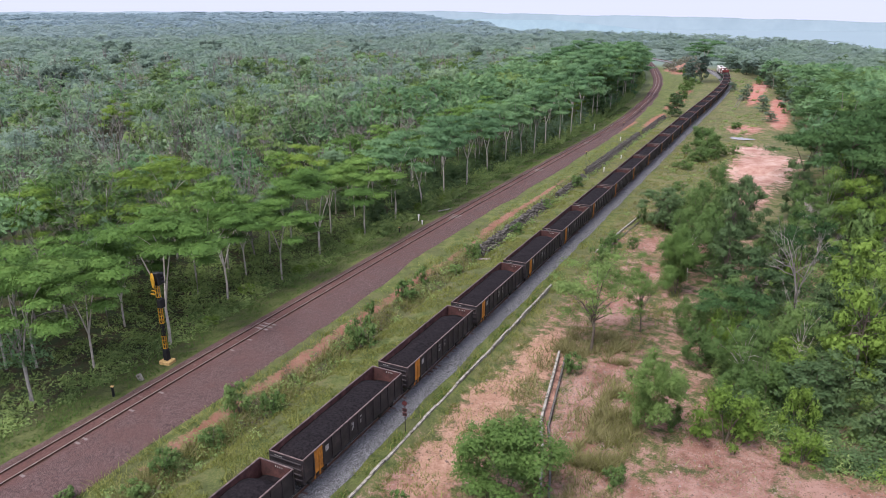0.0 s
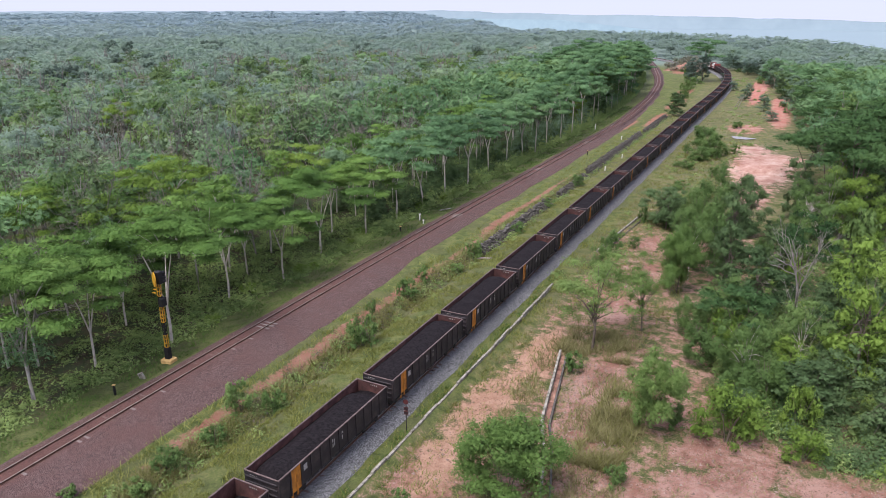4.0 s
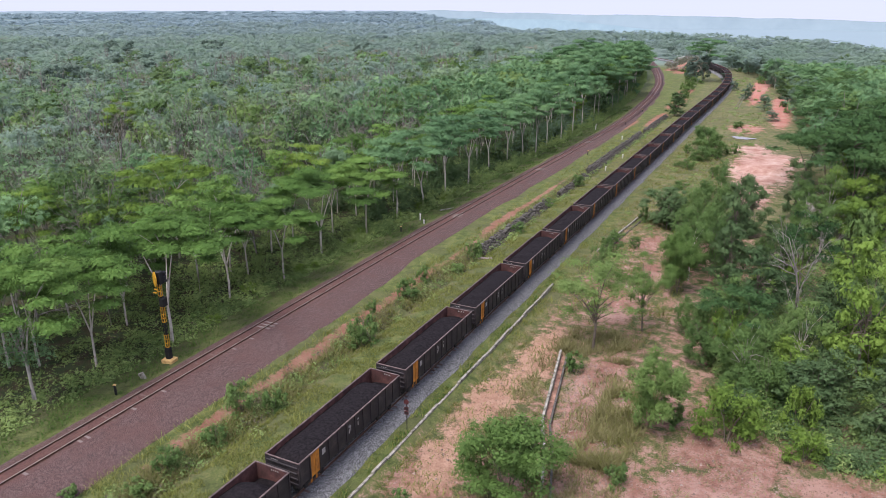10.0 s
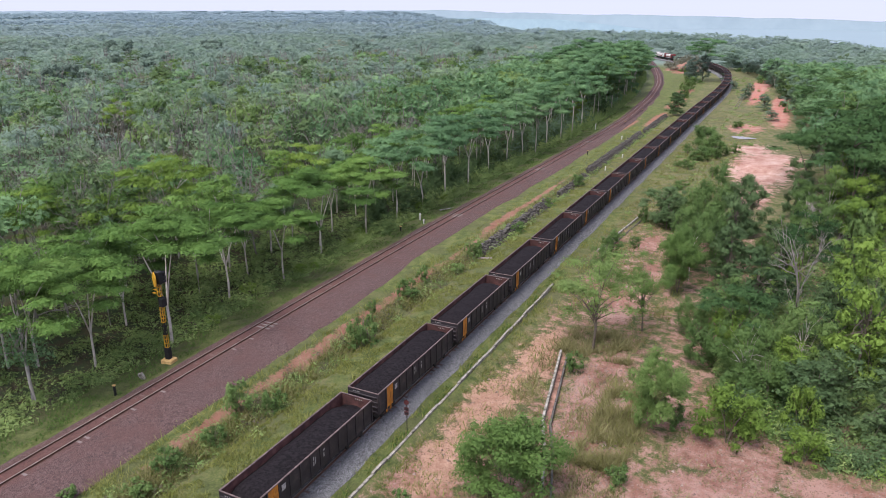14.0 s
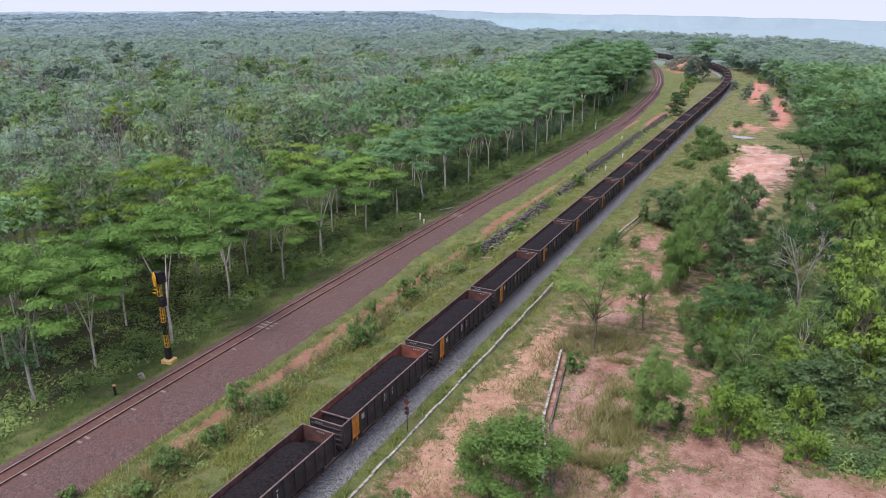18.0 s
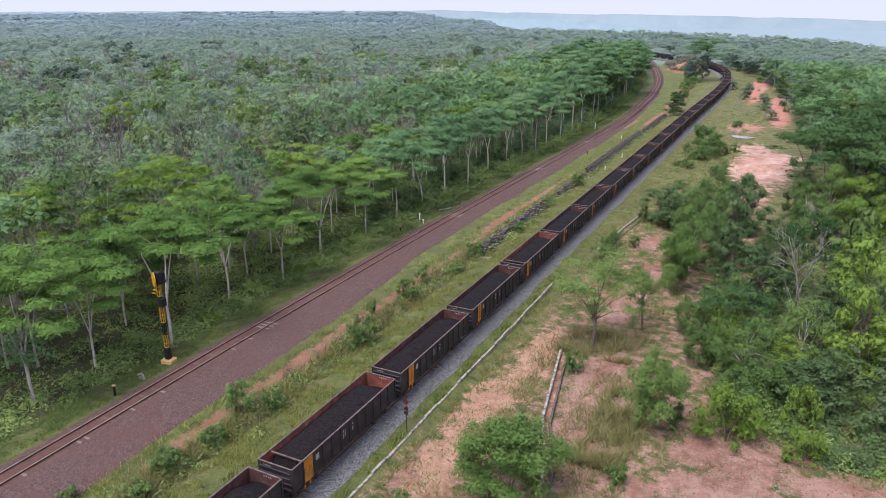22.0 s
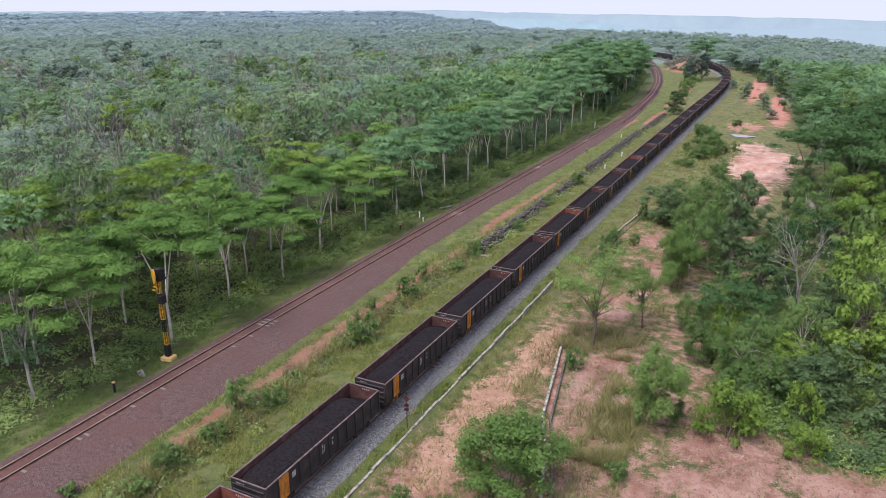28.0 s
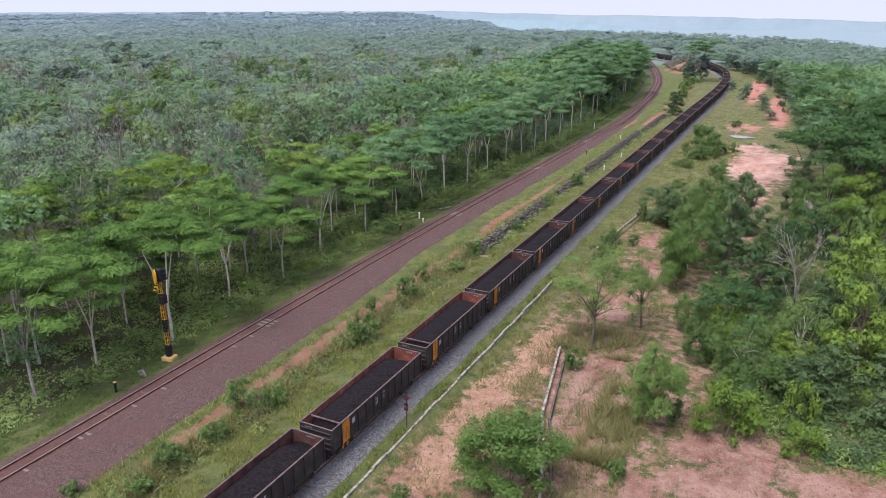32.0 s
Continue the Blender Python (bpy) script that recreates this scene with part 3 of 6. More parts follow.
bed("ballast_bed_1", side_x, [(-2.6, -0.95), (-1.9, -0.42), (-1.35, -0.17), (-0.9, -0.165), (-0.4, -0.16), (0.4, -0.16), (0.9, -0.165), (1.4, -0.18), (2.6, -0.28),
                              (4.2, -0.36), (5.2, -0.5), (5.9, -0.75)], -40, 560, M_BROWN_BALLAST,
    "wide bed of red-brown crushed stone under the empty track", 11, 0.52)
bed("ballast_bed_2", loaded_x, [(-2.5, -0.85), (-1.9, -0.4), (-1.3, -0.17), (-0.4, -0.16), (0.4, -0.16), (1.3, -0.17), (1.9, -0.4), (2.7, -0.8)],
    -40, 600, M_GREY_BALLAST, "bed of clean grey crushed stone under the coal train", 12)


def rails(name, path, y0, y1, label):
    top = thing(name, label, "railway track")
    ys = np.concatenate([np.arange(y0, 210, 3.0), np.arange(210, y1, 3.0)])
    prof = [(-0.065, -0.16), (-0.065, -0.145), (-0.012, -0.12), (-0.012, -0.045), (-0.036, -0.03), (-0.036, 0), (0.036, 0), (0.036, -0.03),
            (0.012, -0.045), (0.012, -0.12), (0.065, -0.145), (0.065, -0.16)]
    for side in (-0.575, 0.575):
        bm = bmesh.new()
        rows = [[bm.verts.new((path(y) + side + a, y, b + fall(y))) for a, b in prof] for y in ys]
        for p, q in zip(rows, rows[1:]):
            for k in range(len(prof) - 1):
                f = bm.faces.new((p[k], q[k], q[k + 1], p[k + 1]))
                f.material_index = 1 if k == 5 else 0
        part("rail", bm, (M_RAIL, M_RAILTOP), top)
    return top


SIDE_TRACK = rails("railway_track", side_x, -40, 560, "empty single railway track with rusty rails on brown ballast")
LOADED_TRACK = rails("railway_track", loaded_x, -40, 600, "railway track under the coal train on grey ballast")

# ---------------------------------------------------------------- the coal train
BODY = 12.55   # length of the tub
HALF_W = 1.37
TOP = 2.8
SOLE = 1.02


def tub_mesh():
    """Open tub: outer and inner walls, floor, end walls with swages, all in one shell."""
    bm = bmesh.new()
    h, w, t = BODY / 2, HALF_W - 0.07, 0.05
    box(bm, -w, -w + t, -h, h, SOLE, TOP - 0.06)
    box(bm, w - t, w, -h, h, SOLE, TOP - 0.06)
    box(bm, -w + t, w - t, -h, -h + t, SOLE, TOP - 0.06)
    box(bm, -w + t, w - t, h - t, h, SOLE, TOP - 0.06)
    box(bm, -w + t, w - t, -h + t, h - t, SOLE, SOLE + 0.06)
    return bm


def lining_mesh():
    bm = bmesh.new()
    h, w = BODY / 2 - 0.056, HALF_W - 0.126
    z0, z1 = SOLE + 0.07, TOP - 0.062
    c = [bm.verts.new((x, y, z)) for z in (z0, z1) for x, y in ((-w, -h), (w, -h), (w, h), (-w, h))]
    for k in range(4):
        bm.faces.new((c[k], c[k + 4], c[(k + 1) % 4 + 4], c[(k + 1) % 4]))
    bm.faces.new(c[:4])
    return bm


def rim_bar(x0, x1, y0, y1):
    return box(bmesh.new(), x0, x1, y0, y1, TOP - 0.07, TOP, 0.012)


def coal_mesh(kind):
    """Heaped load: 0 full to the rear wall, low at the front; 1 evenly low; 2 stops short of the rear wall; 3 nearly brim full."""
    r = np.random.RandomState(40 + kind)
    h, w = BODY / 2 - 0.06, HALF_W - 0.13
    xs, ys = np.linspace(-w, w, 13), np.linspace(-h, h, 45)
    gx, gy = np.meshgrid(xs, ys)
    v = gy / h
    level, heap = TOP - 0.38, 0.22
    if kind == 0:
        z = level + heap * np.cos(gx / w * 1.4) - 0.90 * sm(v, 0.70, 0.97) - 0.36 * sm(-v, 0.82, 1.0)
    elif kind == 1:
        z = level - 0.12 + heap * np.cos(gx / w * 1.4) - 0.55 * sm(v, 0.72, 1.0) - 0.4 * sm(-v, 0.78, 1.0)
    elif kind == 2:
        z = level - 0.05 + heap * np.cos(gx / w * 1.4) - 0.85 * sm(v, 0.74, 0.94) - 1.25 * sm(-v, 0.78, 0.88)
    else:
        z = level + 0.08 + heap * np.cos(gx / w * 1.4) - 0.45 * sm(v, 0.80, 1.0) - 0.25 * sm(-v, 0.88, 1.0)
    z = z - 0.10 * sm(np.abs(gx / w), 0.75, 1) + 0.05 * wave(gx, gy, 60 + kind, 2.3) + r.uniform(-0.012, 0.012, z.shape)
    return grid_mesh("coal_load", xs, ys, z, M_COAL)


def bogie_parts(parent, y):
    bog = part("bogie", bogie_frame(y), M_STEEL, parent)
    for dy in (-0.85, 0.85):
        for sx in (-1, 1):
            bm = bmesh.new()
            m = Matrix.Translation((sx * 0.53, y + dy, 0.4)) @ Euler((0, radians(90), 0)).to_matrix().to_4x4()
            cyl(bm, m @ Matrix.Translation((0, 0, -0.06)), 0.4, 0.4, 0.12, 12)
            cyl(bm, m @ Matrix.Translation((0, 0, -0.09 if sx > 0 else 0.06)), 0.43, 0.43, 0.03, 12)
            part("wheel", bm, M_STEEL, bog)


def bogie_frame(y):
    bm = bmesh.new()
    for sx in (-0.92, 0.92):
        box(bm, sx - 0.06, sx + 0.06, y - 1.05, y + 1.05, 0.42, 0.58, 0.02)
        for dy in (-0.85, 0.85):
            box(bm, sx - 0.09, sx + 0.09, y + dy - 0.14, y + dy + 0.14, 0.27, 0.5, 0.02)
    box(bm, -0.95, 0.95, y - 0.22, y + 0.22, 0.5, 0.86, 0.03)
    return bm


def make_wagon(kind):
    top = thing("coal_wagon", "grimy black open coal wagon with an orange panel, loaded with coal", "railway wagon", "wagons of the coal train")
    h = BODY / 2
    body = part("body", tub_mesh(), M_WAGON, top)
    part("lining", lining_mesh(), M_RED_RUST if kind == 2 else M_RUST, body, "rust-red inner walls")
    coal = new("coal_load", coal_mesh(kind))
    coal.parent = top
    tagged(coal, "heap of fine black coal")
    for x0, x1, y0, y1 in ((-HALF_W + 0.01, -HALF_W + 0.125, -h, h), (HALF_W - 0.125, HALF_W - 0.01, -h, h),
                           (-HALF_W + 0.125, HALF_W - 0.125, -h - 0.02, -h + 0.08), (-HALF_W + 0.125, HALF_W - 0.125, h - 0.08, h + 0.02)):
        part("rim", rim_bar(x0, x1, y0, y1), M_RIM, top, "worn pale steel rim")
    rib = None
    for sx in (-1, 1):
        for k in range(13):
            y = -h + 0.07 + k * (BODY - 0.14) / 12
            if rib is None:
                bm = box(bmesh.new(), -0.035, 0.035, -0.055, 0.055, SOLE - 0.04, TOP - 0.07, 0.012)
                rib = part("rib", bm, M_WAGON, top)
                rib.matrix_basis = pose(sx * (HALF_W - 0.034), y, 0)
            else:
                share("rib", rib.data, pose(sx * (HALF_W - 0.034), y, 0), top)
    swage = None
    for sy in (-1, 1):
        for k in range(4):
            z = SOLE + 0.22 + k * 0.4
            if swage is None:
                bm = box(bmesh.new(), -HALF_W + 0.16, HALF_W - 0.16, -0.05, 0.05, -0.07, 0.07, 0.03)
                swage = part("end_stiffener", bm, M_WAGON, top)
                swage.matrix_basis = pose(0, sy * (h + 0.045), z)
            else:
                share("end_stiffener", swage.data, pose(0, sy * (h + 0.045), z), top)
    # orange panel near the rear corner, with its raised posts
    y0 = -h + 1.13
    part("orange_panel", box(bmesh.new(), HALF_W - 0.07, HALF_W - 0.045, y0 + 0.05, y0 + 0.98, SOLE + 0.02, TOP - 0.09), M_ORANGE, top, "orange painted side panel")
    post = part("panel_post", box(bmesh.new(), HALF_W - 0.07, HALF_W - 0.008, y0 - 0.06, y0 + 0.08, SOLE - 0.32, TOP - 0.09, 0.01), M_ORANGE, top, "orange post")
    share("panel_post", post.data, pose(0, 0.55, 0.0), top)
    # lettering too small to read, as plain bars
    unit = None
    side, x1 = [(-3.85, 1.95, 0.36, 0.42), (-0.75, 2.12, 0.10, 0.26), (-0.75, 1.72, 0.10, 0.30), (-0.55, 1.78, 0.07, 0.5), (0.35, 2.2, 0.16, 0.12), (0.35, 1.75, 0.10, 0.3)], HALF_W - 0.064
    spots = [(x1, y + ll / 2, z + hh / 2, 0.008, ll, hh) for y, z, ll, hh in side]
    spots += [(-0.8 + k * 0.16, -h - 0.053, TOP - 0.195, 0.09, 0.006, 0.055) for k in range(4)]
    spots += [(-0.04 + k * 0.17, h - 0.06, TOP - 0.23, 0.06, 0.006, 0.11) for k in range(4)]
    for x, y, z, a, b, e in spots:
        m = Matrix.LocRotScale((x, y, z), None, (a, b, e))
        if unit is None:
            unit = part("marking", box(bmesh.new(), -0.5, 0.5, -0.5, 0.5, -0.5, 0.5), M_CHALK, top, "white painted marking")
            unit.matrix_basis = m
        else:
            share("marking", unit.data, m, top)
    if kind == 2:
        for y in (-h + 1.15,):
            part("cross_bar", box(bmesh.new(), -HALF_W + 0.13, HALF_W - 0.13, y - 0.05, y + 0.05, TOP - 0.20, TOP - 0.10, 0.012), M_RIM, top, "steel bar across the tub")
    # underframe, bogies, couplers
    part("underframe", box(box(box(bmesh.new(), -0.9, -0.7, -h, h, 0.78, SOLE), 0.7, 0.9, -h, h, 0.78, SOLE), -0.18, 0.18, -h - 0.1, h + 0.1, 0.74, 1.0), M_STEEL, top)
    for y in (-4.4, 4.4):
        bogie_parts(top, y)
    for sy in (-1, 1):
        bm = box(bmesh.new(), -0.10, 0.10, min(sy * h, sy * (h + 0.5)), max(sy * h, sy * (h + 0.5)), 0.66, 0.86, 0.03)
        part("coupler", bm, M_STEEL, top)
    bm = bmesh.new()
    for k in range(4):
        box(bm, 0.62, 1.0, h + 0.10, h + 0.13, SOLE - 0.1 + k * 0.4, SOLE - 0.06 + k * 0.4)
    for x in (0.62, 1.0):
        box(bm, x - 0.02, x + 0.02, h + 0.09, h + 0.13, SOLE - 0.25, TOP - 0.3)
    part("ladder", bm, M_STEEL, top)
    lamp = bmesh.new()
    cyl(lamp, pose(1.05, h + 0.12, SOLE + 0.02), 0.05, 0.05, 0.12, 10)
    part("brake_handle", lamp, M_WHITE, top, "small white handle")
    return top


def make_loco(label, hood, cab):
    """A diesel locomotive with two end cabs, a side band and bogies."""
    top = thing("locomotive", label, "locomotive", "locomotives of the coal train")
    bm = box(bmesh.new(), -1.4, 1.4, -7.0, 7.0, 1.05, 1.35, 0.05)
    part("frame", bm, M_STEEL, top)
    bm = box(bmesh.new(), -1.05, 1.05, -4.9, 3.6, 1.35, 3.45, 0.16)
    part("hood", bm, hood, top)
    for y0, y1, n in ((3.6, 6.0, "cab"), (-6.7, -4.9, "end_hood")):
        bm = box(bmesh.new(), -1.36, 1.36, y0, y1, 1.35, 3.7, 0.18)
        c = part(n, bm, cab, top)
        for sx in (-1, 1):
            part("window", box(bmesh.new(), sx * 1.37 - 0.012, sx * 1.37 + 0.012, y0 + 0.5, y1 - 0.5, 2.6, 3.2), M_BLACK, c)
    part("nose", box(bmesh.new(), -1.1, 1.1, 6.0, 6.9, 1.35, 2.5, 0.15), hood, top)
    for sx in (-1, 1):
        part("side_band", box(bmesh.new(), sx * 1.055 - 0.01, sx * 1.055 + 0.01, -4.6, 3.4, 1.7, 2.25), M_RED, top, "red band")
        part("handrail", box(bmesh.new(), sx * 1.34 - 0.02, sx * 1.34 + 0.02, -4.8, 3.5, 2.25, 2.3), M_WHITE, top)
    for y in (-2.6, 0.2, 2.4):
        bm = bmesh.new()
        cyl(bm, pose(0, y, 3.44), 0.55, 0.5, 0.22, 16)
        part("roof_fan", bm, M_STEEL, top)
    part("fuel_tank", box(bmesh.new(), -1.2, 1.2, -1.8, 1.8, 0.35, 1.05, 0.12), M_STEEL, top)
    for y in (-4.6, 4.6):
        bogie_parts(top, y)
    return top


WAGONS = []


def build_train():
    protos = [make_wagon(k) for k in range(4)]
    used = set()
    for n in range(-24, 23):
        # heavily loaded wagons lead; further back more of them stop short of the end walls
        kind = (0, 1, 0, 0, 1, 3, 0)[n % 7] if n >= -11 else (1, 0, 1, 0, 3, 0, 1, 1)[n % 8]
        if n in (-12, -15, -20, -21):
            kind = 2
        if kind in used:
            w = copy_thing(protos[kind], Matrix())
        else:
            used.add(kind)
            w = protos[kind]
        if kind == 2:
            tagged(w, "grimy black open coal wagon, part loaded, red rusty inside showing")
        WAGONS.append((w, n * WAGON_STEP + BODY / 2))
    for k, (label, hood, cab) in enumerate((("white locomotive with a red cab coupled behind the leader", M_WHITE, M_RED),
                                            ("white locomotive with a red band at the head of the train", M_WHITE, M_WHITE))):
        WAGONS.append((make_loco(label, hood, cab), 23 * WAGON_STEP + 7.0 + k * 14.9))


build_train()

# ---------------------------------------------------------------- trees


def tube(bm, pts, r0, r1, n=6):
    rings = []
    for k, p in enumerate(pts):
        p = Vector(p)
        d = (Vector(pts[min(k + 1, len(pts) - 1)]) - Vector(pts[max(k - 1, 0)])).normalized()
        q = d.to_track_quat("Z", "Y")
        r = r0 + (r1 - r0) * k / (len(pts) - 1)
        rings.append([bm.verts.new(p + q @ Vector((math.cos(a) * r, math.sin(a) * r, 0))) for a in (6.2832 * i / n for i in range(n))])
    for a, b in zip(rings, rings[1:]):
        for i in range(n):
            f = bm.faces.new((a[i], a[(i + 1) % n], b[(i + 1) % n], b[i]))
            f.smooth = True


def cards(r, clumps, count, size, lie=0.6, shell=0.55, slim=1.0):
    """Leaf clusters: small darts scattered through flattened clumps (x, y, z, radius, half height). lie: how far they lie flat."""
    c = np.array(clumps)
    wt = c[:, 3] ** 2 * np.maximum(c[:, 4], 0.3 * c[:, 3])
    k = r.choice(len(c), count, p=wt / wt.sum())
    d = r.normal(size=(count, 3))
    d /= np.linalg.norm(d, axis=1)[:, None]
    rad = (shell + (1 - shell) * r.uniform(0, 1, count)) * r.uniform(0.82, 1.12, count)
    p = c[k, :3] + d * rad[:, None] * np.stack([c[k, 3], c[k, 3], c[k, 4]], 1)
    nrm = r.normal(size=(count, 3)) * 0.42 * (1 - 0.5 * lie) + np.array([0, 0, 1.0]) * (0.25 + 0.6 * lie) + d * (0.95 - 0.6 * lie)
    nrm /= np.linalg.norm(nrm, axis=1)[:, None]
    s = np.cross(nrm, r.normal(size=(count, 3)))
    s /= np.linalg.norm(s, axis=1)[:, None]
    t = np.cross(nrm, s)
    a = size * r.uniform(0.55, 1.35, count)[:, None]
    b = a * r.uniform(0.35, 0.75, count)[:, None] * slim
    droop = nrm * a * 0.25
    soft = d * np.array([1, 1, 0.8]) + np.array([0, 0, 0.55])
    soft /= np.linalg.norm(soft, axis=1)[:, None]
    v = np.stack([p - s * a - droop, p + s * a * 0.75 - t * b, p + s * a * 0.75 + t * b], 1)
    return np.concatenate([v, np.repeat(soft[:, None], 3, 1)], 2)


def limbs(r, bm, clumps, trunk_top, base_r, share_=0.7, n=5):
    """Branches from the trunk to the clumps."""
    for cx, cy, cz, cr, ch in clumps:
        if r.uniform() > share_:
            continue
        f = r.uniform(0.5, 1.0)
        start = Vector(trunk_top) * f
        end = Vector((cx, cy, cz - ch * 0.3))
        mid = start.lerp(end, 0.42) + Vector((r.normal() * 0.15, r.normal() * 0.15, 0.10 * (end - start).length))
        tube(bm, [start, mid, end], base_r * 0.36, base_r * 0.07, n)


def twigs(r, bm, start, way, length, rad, depth):
    """Bare branches, forking again and again."""
    end = start + way * length
    tube(bm, [start, start.lerp(end, 0.5) + Vector(r.normal(size=3)) * length * 0.06, end], rad, rad * 0.55, 4)
    if depth:
        for _ in range(3 if depth < 3 else 4):
            turn = Vector(r.normal(size=3)) * 0.55
            twigs(r, bm, start.lerp(end, r.uniform(0.45, 1.0)), (way + turn + Vector((0, 0, 0.18))).normalized(), length * r.uniform(0.5, 0.72), rad * 0.5, depth - 1)


KINDS = {}


def tree_kind(name, seed, height, spread, leaf, bark, count, size, form, label, category="tree"):
    """A tree of height 1 unit scale: trunk mesh and crown mesh, kept to be shared."""
    r = np.random.RandomState(seed)
    clumps = []
    if form == "umbrella":
        for k in range(int(14 + spread * 2.4)):
            a, q = r.uniform(0, 6.28), math.sqrt(r.uniform(0.02, 1)) * spread
            z = height * (0.96 - 0.20 * (q / spread) ** 1.6 - r.uniform(0, 0.24))
            clumps.append((math.cos(a) * q, math.sin(a) * q, z, r.uniform(0.24, 0.42) * spread, r.uniform(0.22, 0.42)))
        fork, lie, shell = 0.42, 0.72, 0.2
    elif form == "round":
        for k in range(int(14 + spread * 3)):
            d = r.normal(size=3)
            d /= np.linalg.norm(d)
            q = r.uniform(0.35, 0.85)
            clumps.append((d[0] * spread * q, d[1] * spread * q, height * 0.66 + d[2] * height * 0.28 * q, r.uniform(0.22, 0.42) * spread, r.uniform(0.15, 0.27) * spread))
        fork, lie, shell = 0.45, 0.35, 0.5
    elif form == "full":
        heads = [(r.uniform(-0.5, 0.5) * spread, r.uniform(-0.5, 0.5) * spread, height * r.uniform(0.72, 0.95)) for _ in range(4)]
        for k in range(int(34 + spread * 6)):
            hx, hy, hz = heads[r.randint(4)]
            q = r.uniform(0.12, 1.0)
            an, w = r.uniform(0, 6.28), spread * (0.2 + 0.55 * math.sqrt(1 - q))
            clumps.append((hx * q + math.cos(an) * w * r.uniform(0.2, 1), hy * q + math.sin(an) * w * r.uniform(0.2, 1), hz * q, r.uniform(0.16, 0.33) * spread, r.uniform(0.07, 0.15) * spread))
        fork, lie, shell = 0.45, 0.45, 0.3
    elif form == "dome":
        for k in range(70):
            d = r.normal(size=3)
            d /= np.linalg.norm(d)
            q = r.uniform(0.25, 1.15) ** 0.7
            top = 0.5 if d[2] > 0 else 0.42
            clumps.append((d[0] * spread * 0.8 * q, d[1] * spread * 0.8 * q, height * (0.5 + top * 0.86 * d[2] * q), r.uniform(0.16, 0.3) * spread, r.uniform(0.06, 0.12) * height))
        fork, lie, shell = 0.2, 0.3, 0.3
    elif form == "bush":
        for k in range(int(20 + spread * 5)):
            a, q = r.uniform(0, 6.28), math.sqrt(r.uniform(0, 1)) * spread * 0.8
            z = height * r.uniform(0.16, 0.9) * (1 - 0.45 * (q / spread) ** 2)
            clumps.append((math.cos(a) * q, math.sin(a) * q, z, r.uniform(0.18, 0.36) * spread, r.uniform(0.08, 0.2) * height))
        fork, lie, shell = 0.2, 0.35, 0.15
    else:  # airy
        for k in range(int(14 + spread * 3)):
            d = r.normal(size=3)
            d /= np.linalg.norm(d)
            q = r.uniform(0.3, 0.95)
            clumps.append((d[0] * spread * q, d[1] * spread * q, height * 0.62 + d[2] * height * 0.34 * q, r.uniform(0.16, 0.34) * spread, r.uniform(0.08, 0.18) * spread))
        fork, lie, shell = 0.35, 0.4, 0.1
    bm = bmesh.new()
    base_r = 0.012 * height + 0.03
    lean = (r.normal() * 0.02 * height, r.normal() * 0.02 * height)
    t_top = (lean[0], lean[1], height * fork * 1.25)
    if name == "bare":
        twigs(r, bm, Vector((0, 0, -0.3)), Vector((0.03, 0.02, 1)), height * 0.45, base_r, 4)
    elif form in ("bush", "dome"):
        for k in range(5):
            a = r.uniform(0, 6.28)
            tube(bm, [(0, 0, -0.2), (math.cos(a) * spread * 0.2, math.sin(a) * spread * 0.2, height * 0.4), (math.cos(a) * spread * 0.5, math.sin(a) * spread * 0.5, height * 0.75)], 0.03, 0.012, 5)
    elif form == "umbrella":
        base_r *= 0.82
        fork_z = height * r.uniform(0.26, 0.36)
        mid = (lean[0] * 0.5, lean[1] * 0.5, fork_z)
        tube(bm, [(0, 0, -0.3), (lean[0] * 0.2 + r.normal() * 0.06, lean[1] * 0.2 + r.normal() * 0.06, fork_z * 0.5), mid], base_r, base_r * 0.8, 7)
        tips = []
        for k in range(3):
            a = 2.1 * k + r.normal() * 0.4
            tips.append((mid[0] + math.cos(a) * spread * 0.3, mid[1] + math.sin(a) * spread * 0.3, height * r.uniform(0.6, 0.7)))
            tube(bm, [mid, Vector(mid).lerp(Vector(tips[-1]), 0.5) + Vector((0, 0, 0.3)), tips[-1]], base_r * 0.6, base_r * 0.3, 6)
        for cx, cy, cz, cr, ch in clumps[::2]:
            if math.hypot(cx, cy) > 0.7 * spread:
                continue
            near_tip = min(tips, key=lambda t: math.hypot(t[0] - cx, t[1] - cy))
            tube(bm, [near_tip, (Vector(near_tip) + Vector((cx, cy, cz))) / 2 + Vector((0, 0, 0.1)), (cx, cy, cz - ch * 0.3)], base_r * 0.28, base_r * 0.08, 4)
    else:
        tube(bm, [(0, 0, -0.3), (lean[0] * 0.3 + r.normal() * 0.08, lean[1] * 0.3 + r.normal() * 0.08, height * fork * 0.5), t_top], base_r, base_r * 0.5, 7)
        limbs(r, bm, clumps, t_top, base_r, 0.75 if count > 4000 else 0.45, 5 if count > 4000 else 4)
    trunk = bpy.data.meshes.new("trunk")
    bm.to_mesh(trunk)
    bm.free()
    trunk.materials.append(bark)
    v = cards(r, clumps, count, size * 1.28, lie, shell, 0.6 if form == "umbrella" else 1.0)
    crown = quads("crown", v, [leaf])
    KINDS.setdefault(name, []).append((trunk, crown, height, spread, label, category))


